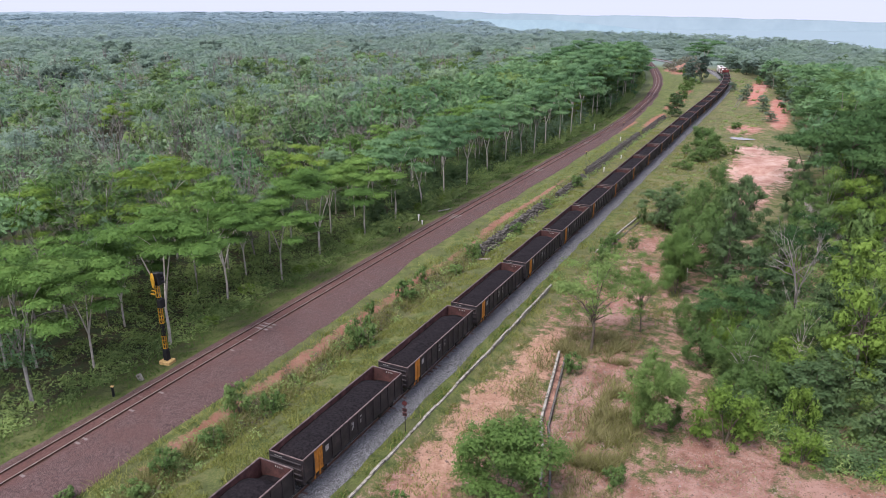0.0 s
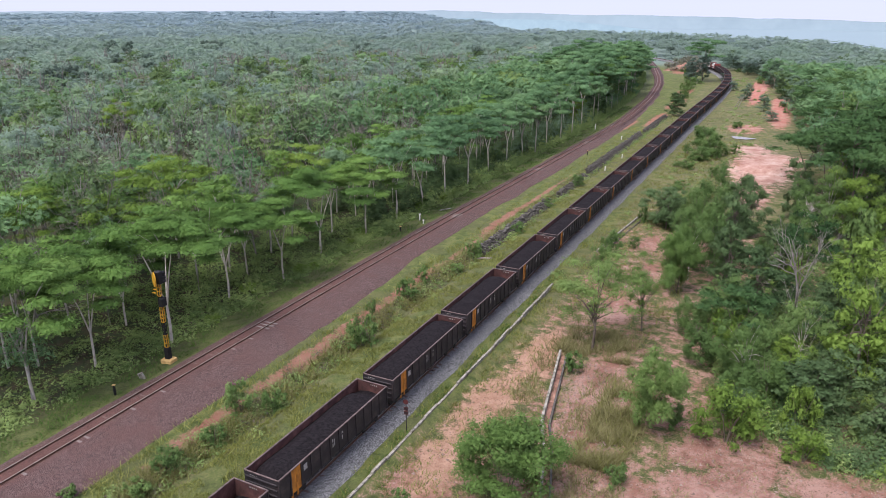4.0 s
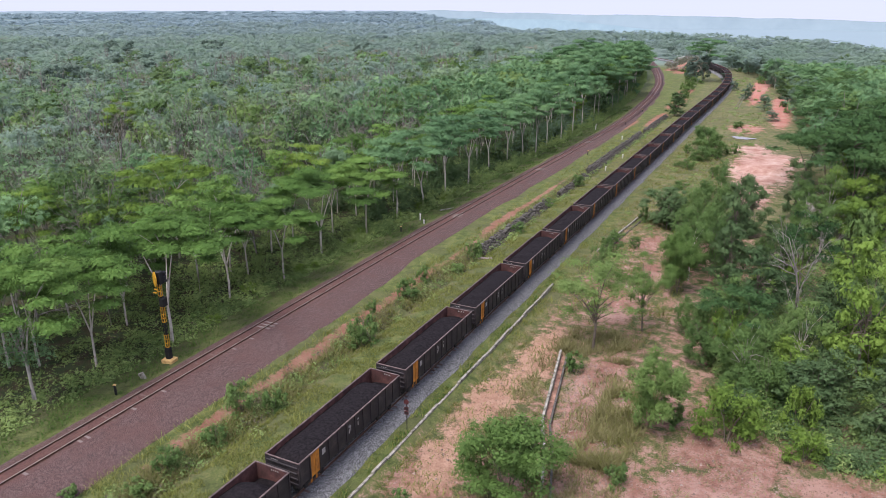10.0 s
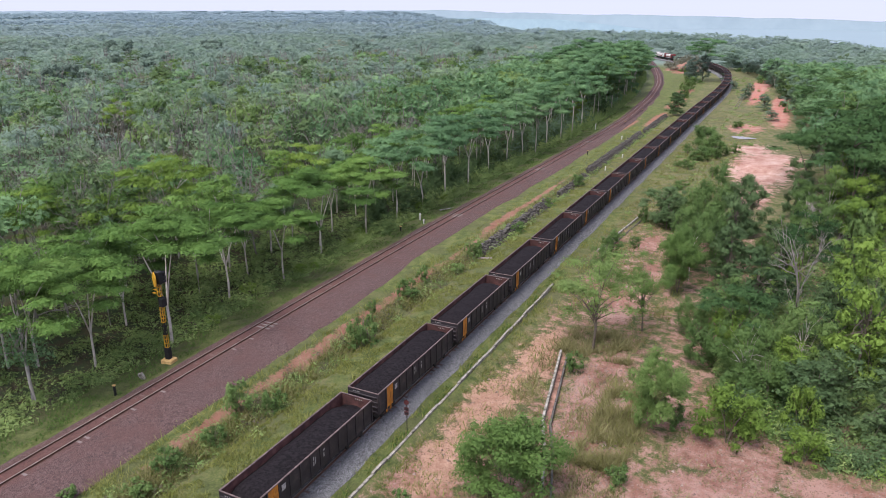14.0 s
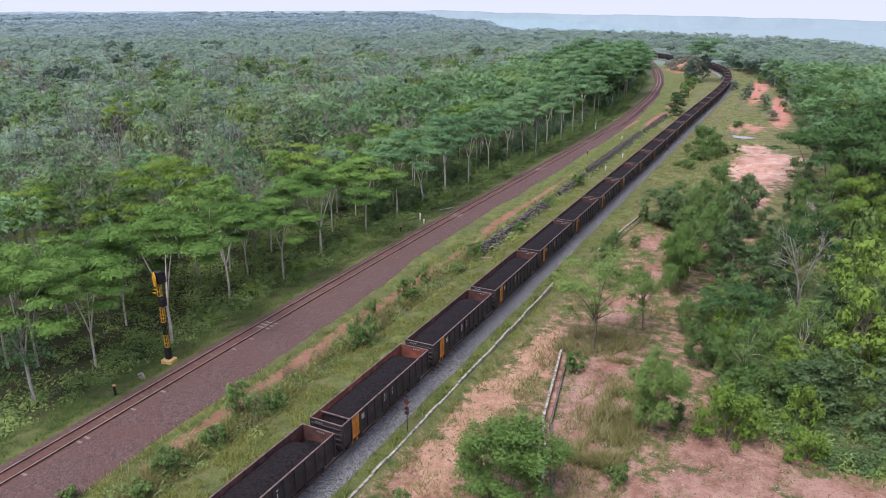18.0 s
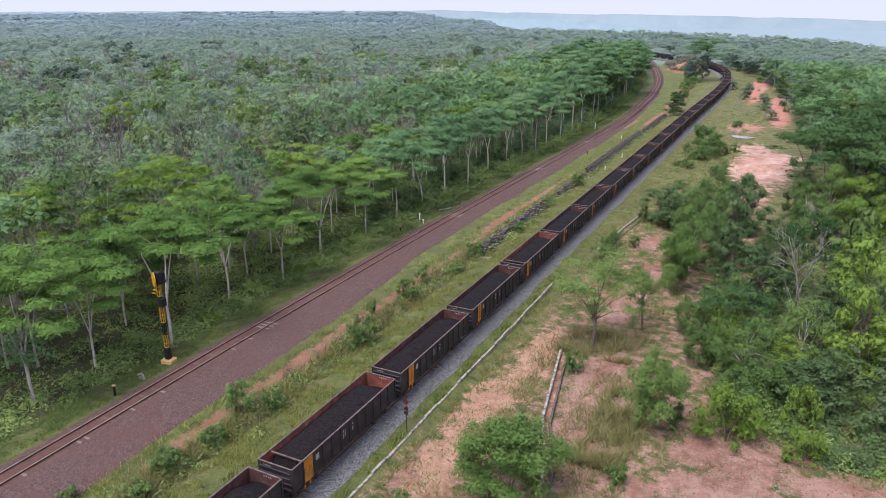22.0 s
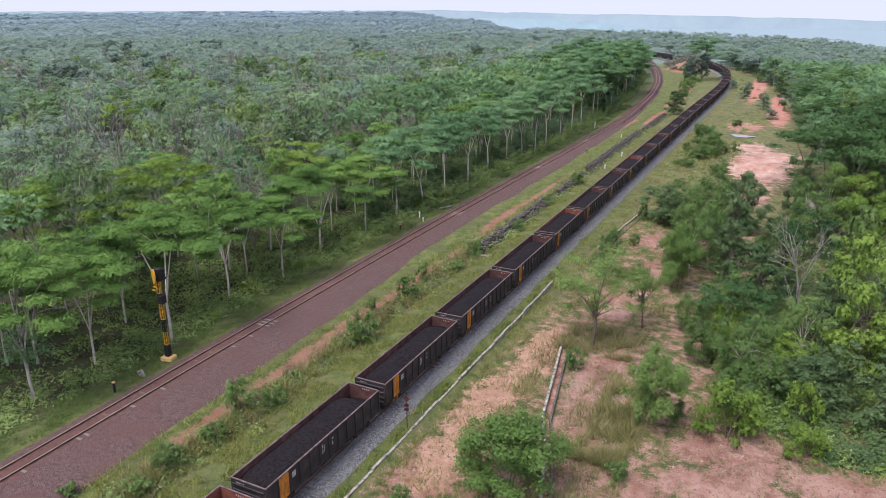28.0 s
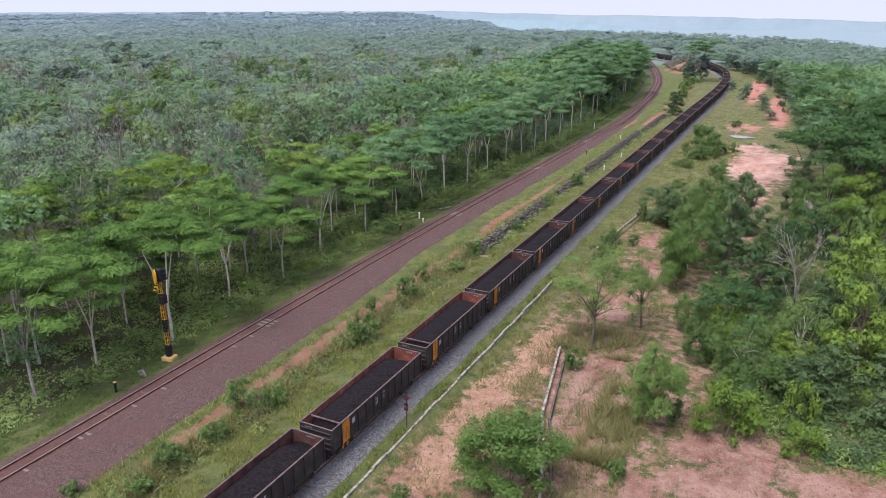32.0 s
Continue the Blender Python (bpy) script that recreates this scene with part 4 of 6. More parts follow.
for s in range(3):
    tree_kind("edge", 96 + s, 12.5, 5.2, M_UMB, M_BARK, 14000, 0.20, "umbrella", "slender pale-trunked tree with a feathery flat crown")
for s in range(4):
    tree_kind("front", 100 + s, 12.5, 5.2, M_UMB_2, M_BARK, 4800, 0.30, "umbrella", "slender pale-trunked tree with a feathery flat crown")
for s in range(3):
    tree_kind("umb", 120 + s, 12.0, 6.0, M_UMB_3, M_DARKBARK, 4200, 0.30, "umbrella", "spreading umbrella-crowned tree with layered green foliage")
for s in range(3):
    tree_kind("leafy", 140 + s, 7.0, 3.0, M_LEAFY, M_DARKBARK, 6000, 0.125, "bush", "leafy young green tree on red earth")
for s in range(2):
    tree_kind("dome", 145 + s, 7.0, 3.2, M_SAGE, M_DARKBARK, 16000, 0.095, "dome", "dense rounded green tree on red earth")
for s in range(3):
    tree_kind("dark", 150 + s, 10.0, 4.2, M_DARK, M_DARKBARK, 5200, 0.19, "full", "dense dark green tree")
for s in range(3):
    tree_kind("bright", 160 + s, 10.0, 4.4, M_BRIGHT, M_DARKBARK, 7000, 0.16, "full", "tree with bright yellow-green foliage")
for s in range(2):
    tree_kind("airy", 170 + s, 9.5, 4.4, M_LEAFY, M_BARK, 6000, 0.13, "airy", "thin airy tree with sparse green foliage")
tree_kind("wispy", 175, 9.0, 4.5, M_SAGE, M_DARKBARK, 12000, 0.08, "airy", "thin wispy many-stemmed tree with fine pale green leaves")
for s in range(2):
    tree_kind("bare", 180 + s, 13.0, 4.2, M_TWIG, M_GREYBARK, 150, 0.14, "airy", "nearly leafless grey tree with bare branches")
for s in range(3):
    tree_kind("bush", 190 + s, 2.4, 1.6, M_LEAFY, M_DARKBARK, 1100, 0.125, "bush", "small green bush in the grass", "bush")
for s in range(3):
    tree_kind("brightbush", 195 + s, 2.4, 1.8, M_BRIGHT, M_DARKBARK, 3500, 0.085, "bush", "bright yellow-green shrub at the edge of red earth", "bush")
for s in range(4):
    tree_kind("rubber", 200 + s, 11.0, 3.6, M_RUB, M_BARK, 2400, 0.205, "round", "grey-green plantation tree with a rounded crown")
for s in range(2):
    tree_kind("scrub_dark", 220 + s, 10.0, 4.2, M_DARK, M_DARKBARK, 1700, 0.3, "full", "dense dark green tree")
    tree_kind("scrub_bright", 230 + s, 10.0, 4.2, M_BRIGHT, M_DARKBARK, 1700, 0.28, "full", "tree with bright yellow-green foliage")
    tree_kind("scrub_leafy", 240 + s, 7.0, 3.2, M_LEAFY, M_DARKBARK, 1800, 0.23, "full", "leafy young green tree in the scrub")
    tree_kind("scrub_umb", 250 + s, 12.0, 6.0, M_UMB_3, M_DARKBARK, 2600, 0.42, "umbrella", "spreading umbrella-crowned tree with layered green foliage")
    tree_kind("scrub_far", 260 + s, 10.0, 4.4, M_HAZY, M_DARKBARK, 2000, 0.26, "full", "hazy green tree at the edge of the clearing")
    tree_kind("dusk", 280 + s, 10.0, 4.4, M_DUSK, M_DARKBARK, 1900, 0.28, "full", "hazy dark tree standing out of the wood")
    tree_kind("dry_scrub", 270 + s, 5.0, 3.6, M_TWIG, M_GREYBARK, 1500, 0.2, "bush", "brown half-leafless scrub on a red bank", "bush")
for s in range(2):
    tree_kind("sunny", 300 + s, 12.0, 4.6, M_BRIGHT, M_BARK, 6500, 0.18, "umbrella", "pale-trunked forest tree with bright yellow-green foliage")
for s in range(3):
    tree_kind("forest", 210 + s, 12.0, 4.6, M_UMB, M_BARK, 2300, 0.29, "umbrella", "green forest tree with a flat feathery crown")


def plant(kind, x, y, high, wide, r, group=""):
    """One tree, scaled to its height and crown width, standing on the ground."""
    trunk, crown, h, s, label, cat = KINDS[kind][r.randint(len(KINDS[kind]))]
    m = Matrix.LocRotScale((x, y, float(land(x, y))), Euler((0, 0, r.uniform(0, 6.28))), (wide / (2.25 * s), wide / (2.25 * s), high / h))
    top = thing("bush" if cat == "bush" else "tree", label, cat, group, m)
    share("trunk" if cat == "tree" else "stem", trunk, Matrix(), top)
    share("crown", crown, Matrix(), top)
    return top


FRONT = [(-52.8, 29.8, 14.2, 11.3), (-53.8, 36.3, 12.2, 9.4), (-51.3, 42.8, 14.0, 13.0), (-53.8, 53.3, 12.2, 11.2), (-52.3, 60.8, 11.3, 10.6), (-53.9, 70.3, 12.4, 13.0),
         (-53, 79.8, 12.6, 11.8), (-53.4, 88.8, 13.6, 12.7), (-52.7, 95.7, 14.3, 12.3), (-53.6, 105.5, 14.9, 11.7), (-52.7, 112.9, 14.4, 13.3),
         (-54.1, 125.3, 14.4, 12.0), (-54, 134.4, 14.5, 12.2), (-53.2, 141.4, 14.4, 11.7)]
FRONT_FAR = [(-51.8, 145.6, 16.0, 11.7), (-53, 156.4, 15.5, 11.7), (-52.2, 164.3, 17.2, 11.7), (-52.4, 174.2, 18.3, 12.3), (-54, 188, 17.7, 13.0), (-55, 203, 18.9, 13.0),
             (-55.6, 219, 20.1, 14.3), (-56.5, 237, 20.1, 14.3), (-58, 255.6, 20.7, 15.6), (-58.4, 43.5, 10.5, 8.8), (-57.4, 60.3, 10.8, 8.8)]
RIGHT = [("dome", -13.9, 36.2, 7.0, 9.2), ("dome", -7.1, 48.9, 7.1, 6.0), ("wispy", -14.8, 59.8, 10.2, 12.0), ("wispy", -11.5, 66, 8.5, 7.5), ("dome", -10.0, 76.5, 8.2, 6.0),
         ("dark", -5.8, 86.6, 13.2, 7.5), ("dark", -17.0, 103.4, 6.4, 8.3), ("leafy", -18.9, 166.0, 7.0, 8.5), ("leafy", -16.8, 158, 5.2, 7.5), ("leafy", -18.4, 152, 3.6, 6), ("umb", 7.9, 117.7, 17, 17),
         ("umb", 13.6, 139.7, 17.0, 18), ("bright", 6.5, 61.5, 14.7, 10), ("bare", 1.5, 68.3, 13.8, 8.0), ("bright", 8.2, 93.7, 10.5, 7.5),
         # Dark trees at x 3 to 10 are added for shade under crowns.
         ("brightbush", -1.8, 49.7, 5.0, 6.2), ("dark", 3.8, 56, 5.6, 7.5), ("dark", 8.8, 54.6, 7.4, 7.5), ("dark", 9.5, 66, 9.5, 8), ("dark", 5.4, 70, 8, 7), ("bright", 6.4, 107, 10.5, 9), ("scrub_leafy", 9.5, 111, 8, 9), ("airy", 2.2, 104, 9, 8), ("dark", -1.9, 73.8, 8.6, 8.2)]
RIGHT_DENSE = [("dark", -15.5, 100, 6.5, 6.5), ("leafy", -13.3, 105, 6.5, 5.5), ("leafy", -11, 98, 8.5, 6.5), ("leafy", -9.5, 106, 9.5, 7), ("leafy", -8, 93, 9.0, 6.5),
               ("leafy", -7.6, 84, 8.5, 6.0), ("dark", -5.2, 79, 9, 6.5), ("leafy", -4.5, 71, 6.5, 6), ("airy", -9.5, 81, 8, 6), ("leafy", -7, 67, 5.5, 4.5),
               ("leafy", -11, 86, 7.5, 5.5), ("brightbush", -3.5, 64, 5, 5), ("airy", -1.5, 58, 7.5, 6), ("leafy", 0.5, 55.5, 5.5, 5.5), ("airy", 2.5, 61, 9, 6.5)]
RIGHT_MORE = [("leafy", -5.1, 61.2, 5.5, 4.6), ("leafy", -19.5, 79.7, 4.7, 3.4), ("umb", 1.4, 138.0, 10.5, 15.1), ("dark", -4.9, 102.0, 9.6, 7.0),
              ("airy", 3.6, 93.6, 9.3, 8.4), ("bush", -5.7, 50.1, 2.2, 2.6), ("bush", -15.2, 54.8, 2.2, 2.5), ("bush", -19.2, 143.1, 2.2, 3.9),
              ("dark", -34.3, 214.0, 7.9, 8.2), ("dusk", -44.5, 318, 11.5, 9.5), ("dusk", -41.5, 322, 13, 9), ("dusk", -47.5, 328, 9, 8), ("front", -42.0, 324, 19.5, 19), ("brightbush", 3.4, 49.5, 2.7, 3.9),
              ("bush", -19.8, 32.2, 1.7, 2.2), ("bush", -7.8, 40.9, 2.0, 2.3), ("leafy", -0.5, 62.3, 4.9, 4.5), ("dark", 4.8, 66.2, 6.6, 6.1)]
MIDDLE = [(-36.0, 35.7, 3.0, 3.3), (-34.3, 37.6, 2.6, 2.7), (-35.1, 31.7, 1.9, 2.5), (-35.3, 25.1, 1.4, 2.6), (-34.2, 50.1, 3.8, 4.0), (-35.8, 61.6, 2.6, 3.4),
          (-36.8, 66.7, 2.2, 2.3), (-35.3, 77.3, 2.8, 3.2), (-35.0, 71.8, 1.8, 2.7), (-34.1, 90.0, 1.7, 3.2), (-34.4, 119.8, 2.6, 3.0), (-38.9, 22.8, 1.1, 1.8),
          (-36.9, 56.0, 1.9, 1.7), (-35.9, 28.0, 1.8, 3.1), (-34.6, 104.9, 1.9, 2.7)]


def edge_right(y):
    """Where the scrub begins on the far side of the open strip."""
    return float(np.interp(y, [50, 54, 62, 75, 90, 110, 150, 200, 233, 300, 363, 430, 500], [3, -3, -4, -4, -2, -1, 2, -1, -4.5, -13, -26, -43, -62]))


def plant_all():
    r = np.random.RandomState(7)
    for x, y, h, w in FRONT + FRONT_FAR:
        plant("edge" if y < 82 else "front", x, y, h, w, r, "trees along the forest edge")
    for k, x, y, h, w in RIGHT + RIGHT_DENSE + RIGHT_MORE:
        plant(k, x, y, h, w, r, "trees beside the line")
    for x, y, h, w in MIDDLE:
        plant("bush", x, y, h, w, r, "bushes between the tracks")
    for k in range(26):
        y = 205 + k * 8.5 + r.normal() * 1.5
        plant("front" if k % 3 else "forest", float(side_x(y)) - 7.5 - abs(r.normal()) * 2.5, y, r.uniform(16, 19) - 5.5 * float(sm(y, 290, 350)), r.uniform(12, 14.5), r, "trees along the forest edge")
    for k in range(12):
        y = 225 + k * 9.0 + r.normal() * 2
        plant("front", float(side_x(y)) - r.uniform(13, 36), y, r.uniform(17, 20), r.uniform(13, 16), r, "trees along the forest edge")
    # the wood behind the edge, tree by tree
    n = 0
    for row in range(2):
        for col in range(26):
            x, y = -59 - row * 5.6 + r.normal() * 1.3, 34 + col * 6.4 + (row % 2) * 3 + r.normal() * 1.4 - row * 1.5
            if y < 20 + (-x - 52) * 0.28:
                continue
            k = "forest" if r.uniform() < (0.75 if row < 3 else 0.35) else "rubber"
            if r.uniform() < 0.07:
                k = "bare"
            elif r.uniform() < 0.05:
                k = "bright"
            plant(k, x, y, r.uniform(9.5, 13.5), r.uniform(6.5, 9), r, "trees of the wood")
            n += 1
    # scrub woods on the other side of the line
    for k in range(62):
        y = r.uniform(56, 190)
        x = r.uniform(edge_right(y), 30 + y * 0.12)
        kind = ("dark", "bright", "rubber", "rubber", "leafy", "umb", "bright", "airy")[r.randint(8)]
        if y < 110 and kind == "rubber":
            kind = "leafy"
        if y > 120 and kind == "bright":
            kind = "rubber"
        # Dark leaves here put the shade under taller crowns into the colour.
        if y < 76 and x > 3:
            kind = "dark"
        if y > 108 and x > 0:
            kind = ("umb", "dark", "umb", "leafy")[k % 4]
        if y > 78 and kind in ("dark", "bright", "leafy", "umb"):
            kind = "scrub_" + kind
        plant(kind, x, y, r.uniform(5, 8) if y < 75 else r.uniform(6, 12), r.uniform(5, 8.5), r, "trees beside the line")
    for k in range(26):
        y = r.uniform(52, 110)
        x = edge_right(y) + r.uniform(-0.5, 5)
        kind = ("leafy", "brightbush", "scrub_dark", "bush")[r.randint(4)]
        plant(kind, x, y, r.uniform(2.2, 5.0), r.uniform(3, 5), r, "shrubs beside the line")
    for k in range(22):
        y = r.uniform(80, 200)
        x = loaded_x(y) + r.uniform(5, 15)
        plant("bush" if r.uniform() < 0.8 else "leafy", x, y, r.uniform(1.2, 3.2), r.uniform(2, 4), r, "shrubs beside the line")
    for x, y, h, w in ((-68, 392, 5, 8), (-64, 394, 7, 8), (-60, 396, 9, 9), (-56, 394, 9, 9), (-53, 386, 7, 8), (-50, 378, 7, 8), (-62, 390, 6, 7), (-58, 388, 7, 7), (-63, 379, 3, 6), (-57, 376, 3.5, 7)):
        plant("dry_scrub", x, y, h, w, r, "dry scrub on the bank")
    for k in range(32):
        y = 228 + k * 6.5 + r.normal() * 1.5
        plant(("scrub_far", "scrub_far", "rubber", "scrub_dark")[r.randint(4)], edge_right(y) + r.uniform(1, 7), y, r.uniform(7, 12), r.uniform(7, 11), r, "trees beside the line")
    for k in range(6):
        y = r.uniform(215, 400)
        plant("bush", edge_right(y) - r.uniform(0, 4), y, r.uniform(1.5, 3.5), r.uniform(2.5, 5), r, "shrubs beside the line")
    for x, y, h, w in ((-11.8, 236, 6, 6), (-19.5, 262, 6, 7.5), (-26, 292, 4, 6), (-33, 330, 4, 8), (-8.5, 216, 3.5, 6)):
        plant("scrub_far", x, y, h, w, r, "shrubs beside the line")
    for x, y, h, w in ((-60.5, 32.5, 11.5, 9), (-64.5, 36.5, 11, 9), (-58.8, 26.5, 10.5, 8), (-65.5, 31, 11, 9), (-70, 36, 11, 9)):
        plant("forest", x, y, h, w, r, "trees of the wood")
    for x, y in ((-74, 46), (-79, 52), (-72, 54), (-84, 53), (-80, 45), (-76, 60)):
        plant("forest", x, y, r.uniform(10.5, 12), r.uniform(8.5, 10), r, "trees of the wood")
    for x, y, h, w in ((-69, 60.5, 14.5, 11), (-72.5, 56, 13.5, 9), (-120, 95, 15, 7), (-75, 46.3, 13, 9), (-63.2, 80, 13.5, 9), (-66, 50, 12.5, 9), (-78, 66, 13, 9)):
        plant("sunny", x, y, h, w, r, "trees of the wood")
    for x, y in ((-76, 55), (-66, 56), (-69, 47.5), (-82, 94), (-86, 124), (-61, 66)):
        plant("bare", x, y, r.uniform(12.5, 14.5), r.uniform(6, 8.5), r, "trees of the wood")
    for k in range(13):
        plant("bare", r.uniform(-88, -60), r.uniform(46, 125), r.uniform(11.5, 13.5), r.uniform(6, 8.5), r, "trees of the wood")
    for k in range(16):
        y = 46 + k * 4.3 + r.normal() * 1.2
        plant("brightbush" if k % 3 else "bush", float(side_x(y)) - r.uniform(6.2, 8.6), y, r.uniform(0.7, 1.5), r.uniform(1.6, 2.8), r, "low bushes along the forest edge")
    for x, y, n in ((-212, 150, 5), (-218, 158, 4), (-238, 209, 3), (-329, 271, 3), (-297, 306, 3), (-300, 240, 2), (-200, 300, 2), (-150, 330, 2)):
        for k in range(n):
            plant("dusk", x + r.normal() * 7, y + r.normal() * 5, r.uniform(12, 15), r.uniform(9, 13), r, "dark trees standing out of the wood")
    for x, y, h, w in ((4, 128, 13, 14), (10, 130, 17, 16), (17, 122, 16, 16), (3, 160, 12, 12), (9, 172, 14, 14), (6, 196, 13, 13), (14, 150, 16, 15), (20, 170, 16, 16),
                       (12, 108, 15, 13), (18, 100, 14, 12), (0, 214, 12, 12), (8, 228, 14, 13)):
        plant("umb", x, y, h, w, r, "trees beside the line")
    for k in range(30):
        y = r.uniform(215, 400)
        x = (side_x(y) + loaded_x(y)) / 2 + r.uniform(-3, 4)
        plant(("bush", "scrub_leafy", "bush")[r.randint(3)], x, y, r.uniform(1.5, 4.5), r.uniform(2.5, 6), r, "bushes between the tracks")


plant_all()


def woods(kinds, pts, thin, seed):
    """Many far trees joined into one stuff object: pts rows of x, y, scale."""
    r = np.random.RandomState(seed)
    out = []
    base = []
    for kd in kinds:
        for trunk, crown, h, s, _, _ in KINDS[kd]:
            a = np.empty(len(crown.vertices) * 3, np.float32)
            crown.vertices.foreach_get("co", a)
            e = np.empty(len(a), np.float32)
            crown.attributes["rounding"].data.foreach_get("vector", e)
            base.append((np.concatenate([a.reshape(-1, 3, 3), e.reshape(-1, 3, 3)], 2), h))
    for x, y, sc, dense in pts:
        v, h = base[r.randint(len(base))]
        keep = int(thin(math.hypot(x, y)) * dense)
        sel = v[r.randint(0, len(v), keep)]
        grow = math.sqrt(min(len(v) / keep * dense, 26)) * float(np.interp(math.hypot(x, y), [120, 320], [0.62, 0.85]))
        sel, soft = sel[..., :3], sel[..., 3:]
        c = sel.mean(1, keepdims=True)
        an = r.uniform(0, 6.28)
        rot = np.array([[math.cos(an), -math.sin(an), 0], [math.sin(an), math.cos(an), 0], [0, 0, 1]])
        q = ((sel - c) * max(grow, 1.0) + c) @ rot.T * np.array([sc, sc, min(sc, 1.35 if x * x + y * y < 250000 else 1.15)]) * np.interp(math.hypot(x, y), [180, 380], [1, 1.32]) ** np.array([1, 1, -0.6])
        q[..., 0] += x
        q[..., 1] += y
        q[..., 2] += float(land(x, y))
        up = float(np.interp(math.hypot(x, y), [120, 330, 600, 1000], [0.1, 0.7, 2.0, 4.0]))
        soft = soft @ rot.T + np.array([0, 0, up])
        tint = np.full(q.shape[:2] + (1,), r.uniform(-0.17, 0.17) * float(np.interp(math.hypot(x, y), [220, 520], [1, 0.25])))
        out.append(np.concatenate([q, soft / np.linalg.norm(soft, axis=2, keepdims=True), tint], 2))
    return out


def far_points(seed, d0, d1, gap_r, gap_a, a0=-63, a1=9):
    """Points ring by ring; both gaps grow with the distance."""
    r = np.random.RandomState(seed)
    d, out = d0, []
    while d < d1:
        st = gap_a(d) / d
        for k in np.arange(radians(a0), radians(a1), st):
            an, dd = k + r.normal() * st * 0.3, d + r.normal() * gap_r(d) * 0.35
            out.append((math.sin(an) * dd, math.cos(an) * dd))
        d += gap_r(d)
    return out


def wood_stems(pts):
    """Pale trunks with upright branches, seen between the crowns and out of the thin ones."""
    r = np.random.RandomState(54)
    a, b, w = [], [], []
    for x, y, sc, dense in pts:
        d = math.hypot(x, y)
        if d > 330 or (dense > 0.9 and d > 170):
            continue
        h, z = 11.0 * min(sc, 1.3), float(land(x, y))
        foot = np.array([x, y, z])
        fork = foot + np.array([r.normal() * 0.3, r.normal() * 0.3, h * r.uniform(0.3, 0.45)])
        rad = 0.11 * (1 + d / 300)
        a.append(foot), b.append(fork), w.append(rad)
        reach = 1.0 if dense > 0.9 else 1.12
        for k in range(4 if dense > 0.9 else 9):
            an, out = r.uniform(0, 6.28), r.uniform(0.1, 0.3) * h
            tip = foot + np.array([math.cos(an) * out, math.sin(an) * out, h * reach * r.uniform(0.72, 1.0)])
            mid = fork + (tip - fork) * r.uniform(0.35, 0.6) + r.normal(size=3) * 0.25
            a += [fork, mid]
            b += [mid, tip]
            w += [rad * 0.55, rad * 0.38]
            twig = mid + (tip - mid) * 0.4
            a.append(twig), b.append(twig + np.array([r.normal() * 0.9, r.normal() * 0.9, r.uniform(0.8, 1.8)])), w.append(rad * 0.28)
    a, b, w = np.array(a), np.array(b), np.array(w)[:, None]
    way = (b - a) / np.linalg.norm(b - a, axis=1)[:, None]
    u = np.cross(way, np.array([0.31, 0.95, 0.05]))
    u /= np.linalg.norm(u, axis=1)[:, None]
    v = np.cross(way, u)
    ring = [u, -0.5 * u + 0.87 * v, -0.5 * u - 0.87 * v]
    faces = [np.stack([a + ring[k] * w, a + ring[(k + 1) % 3] * w, b + ring[(k + 1) % 3] * w * 0.6, b + ring[k] * w * 0.6], 1) for k in range(3)]
    tagged(new("wood_stems", quads("wood_stems", np.concatenate(faces), [M_GREYBARK])), "grey trunks and bare branches among the crowns", "branches", kind="stuff")


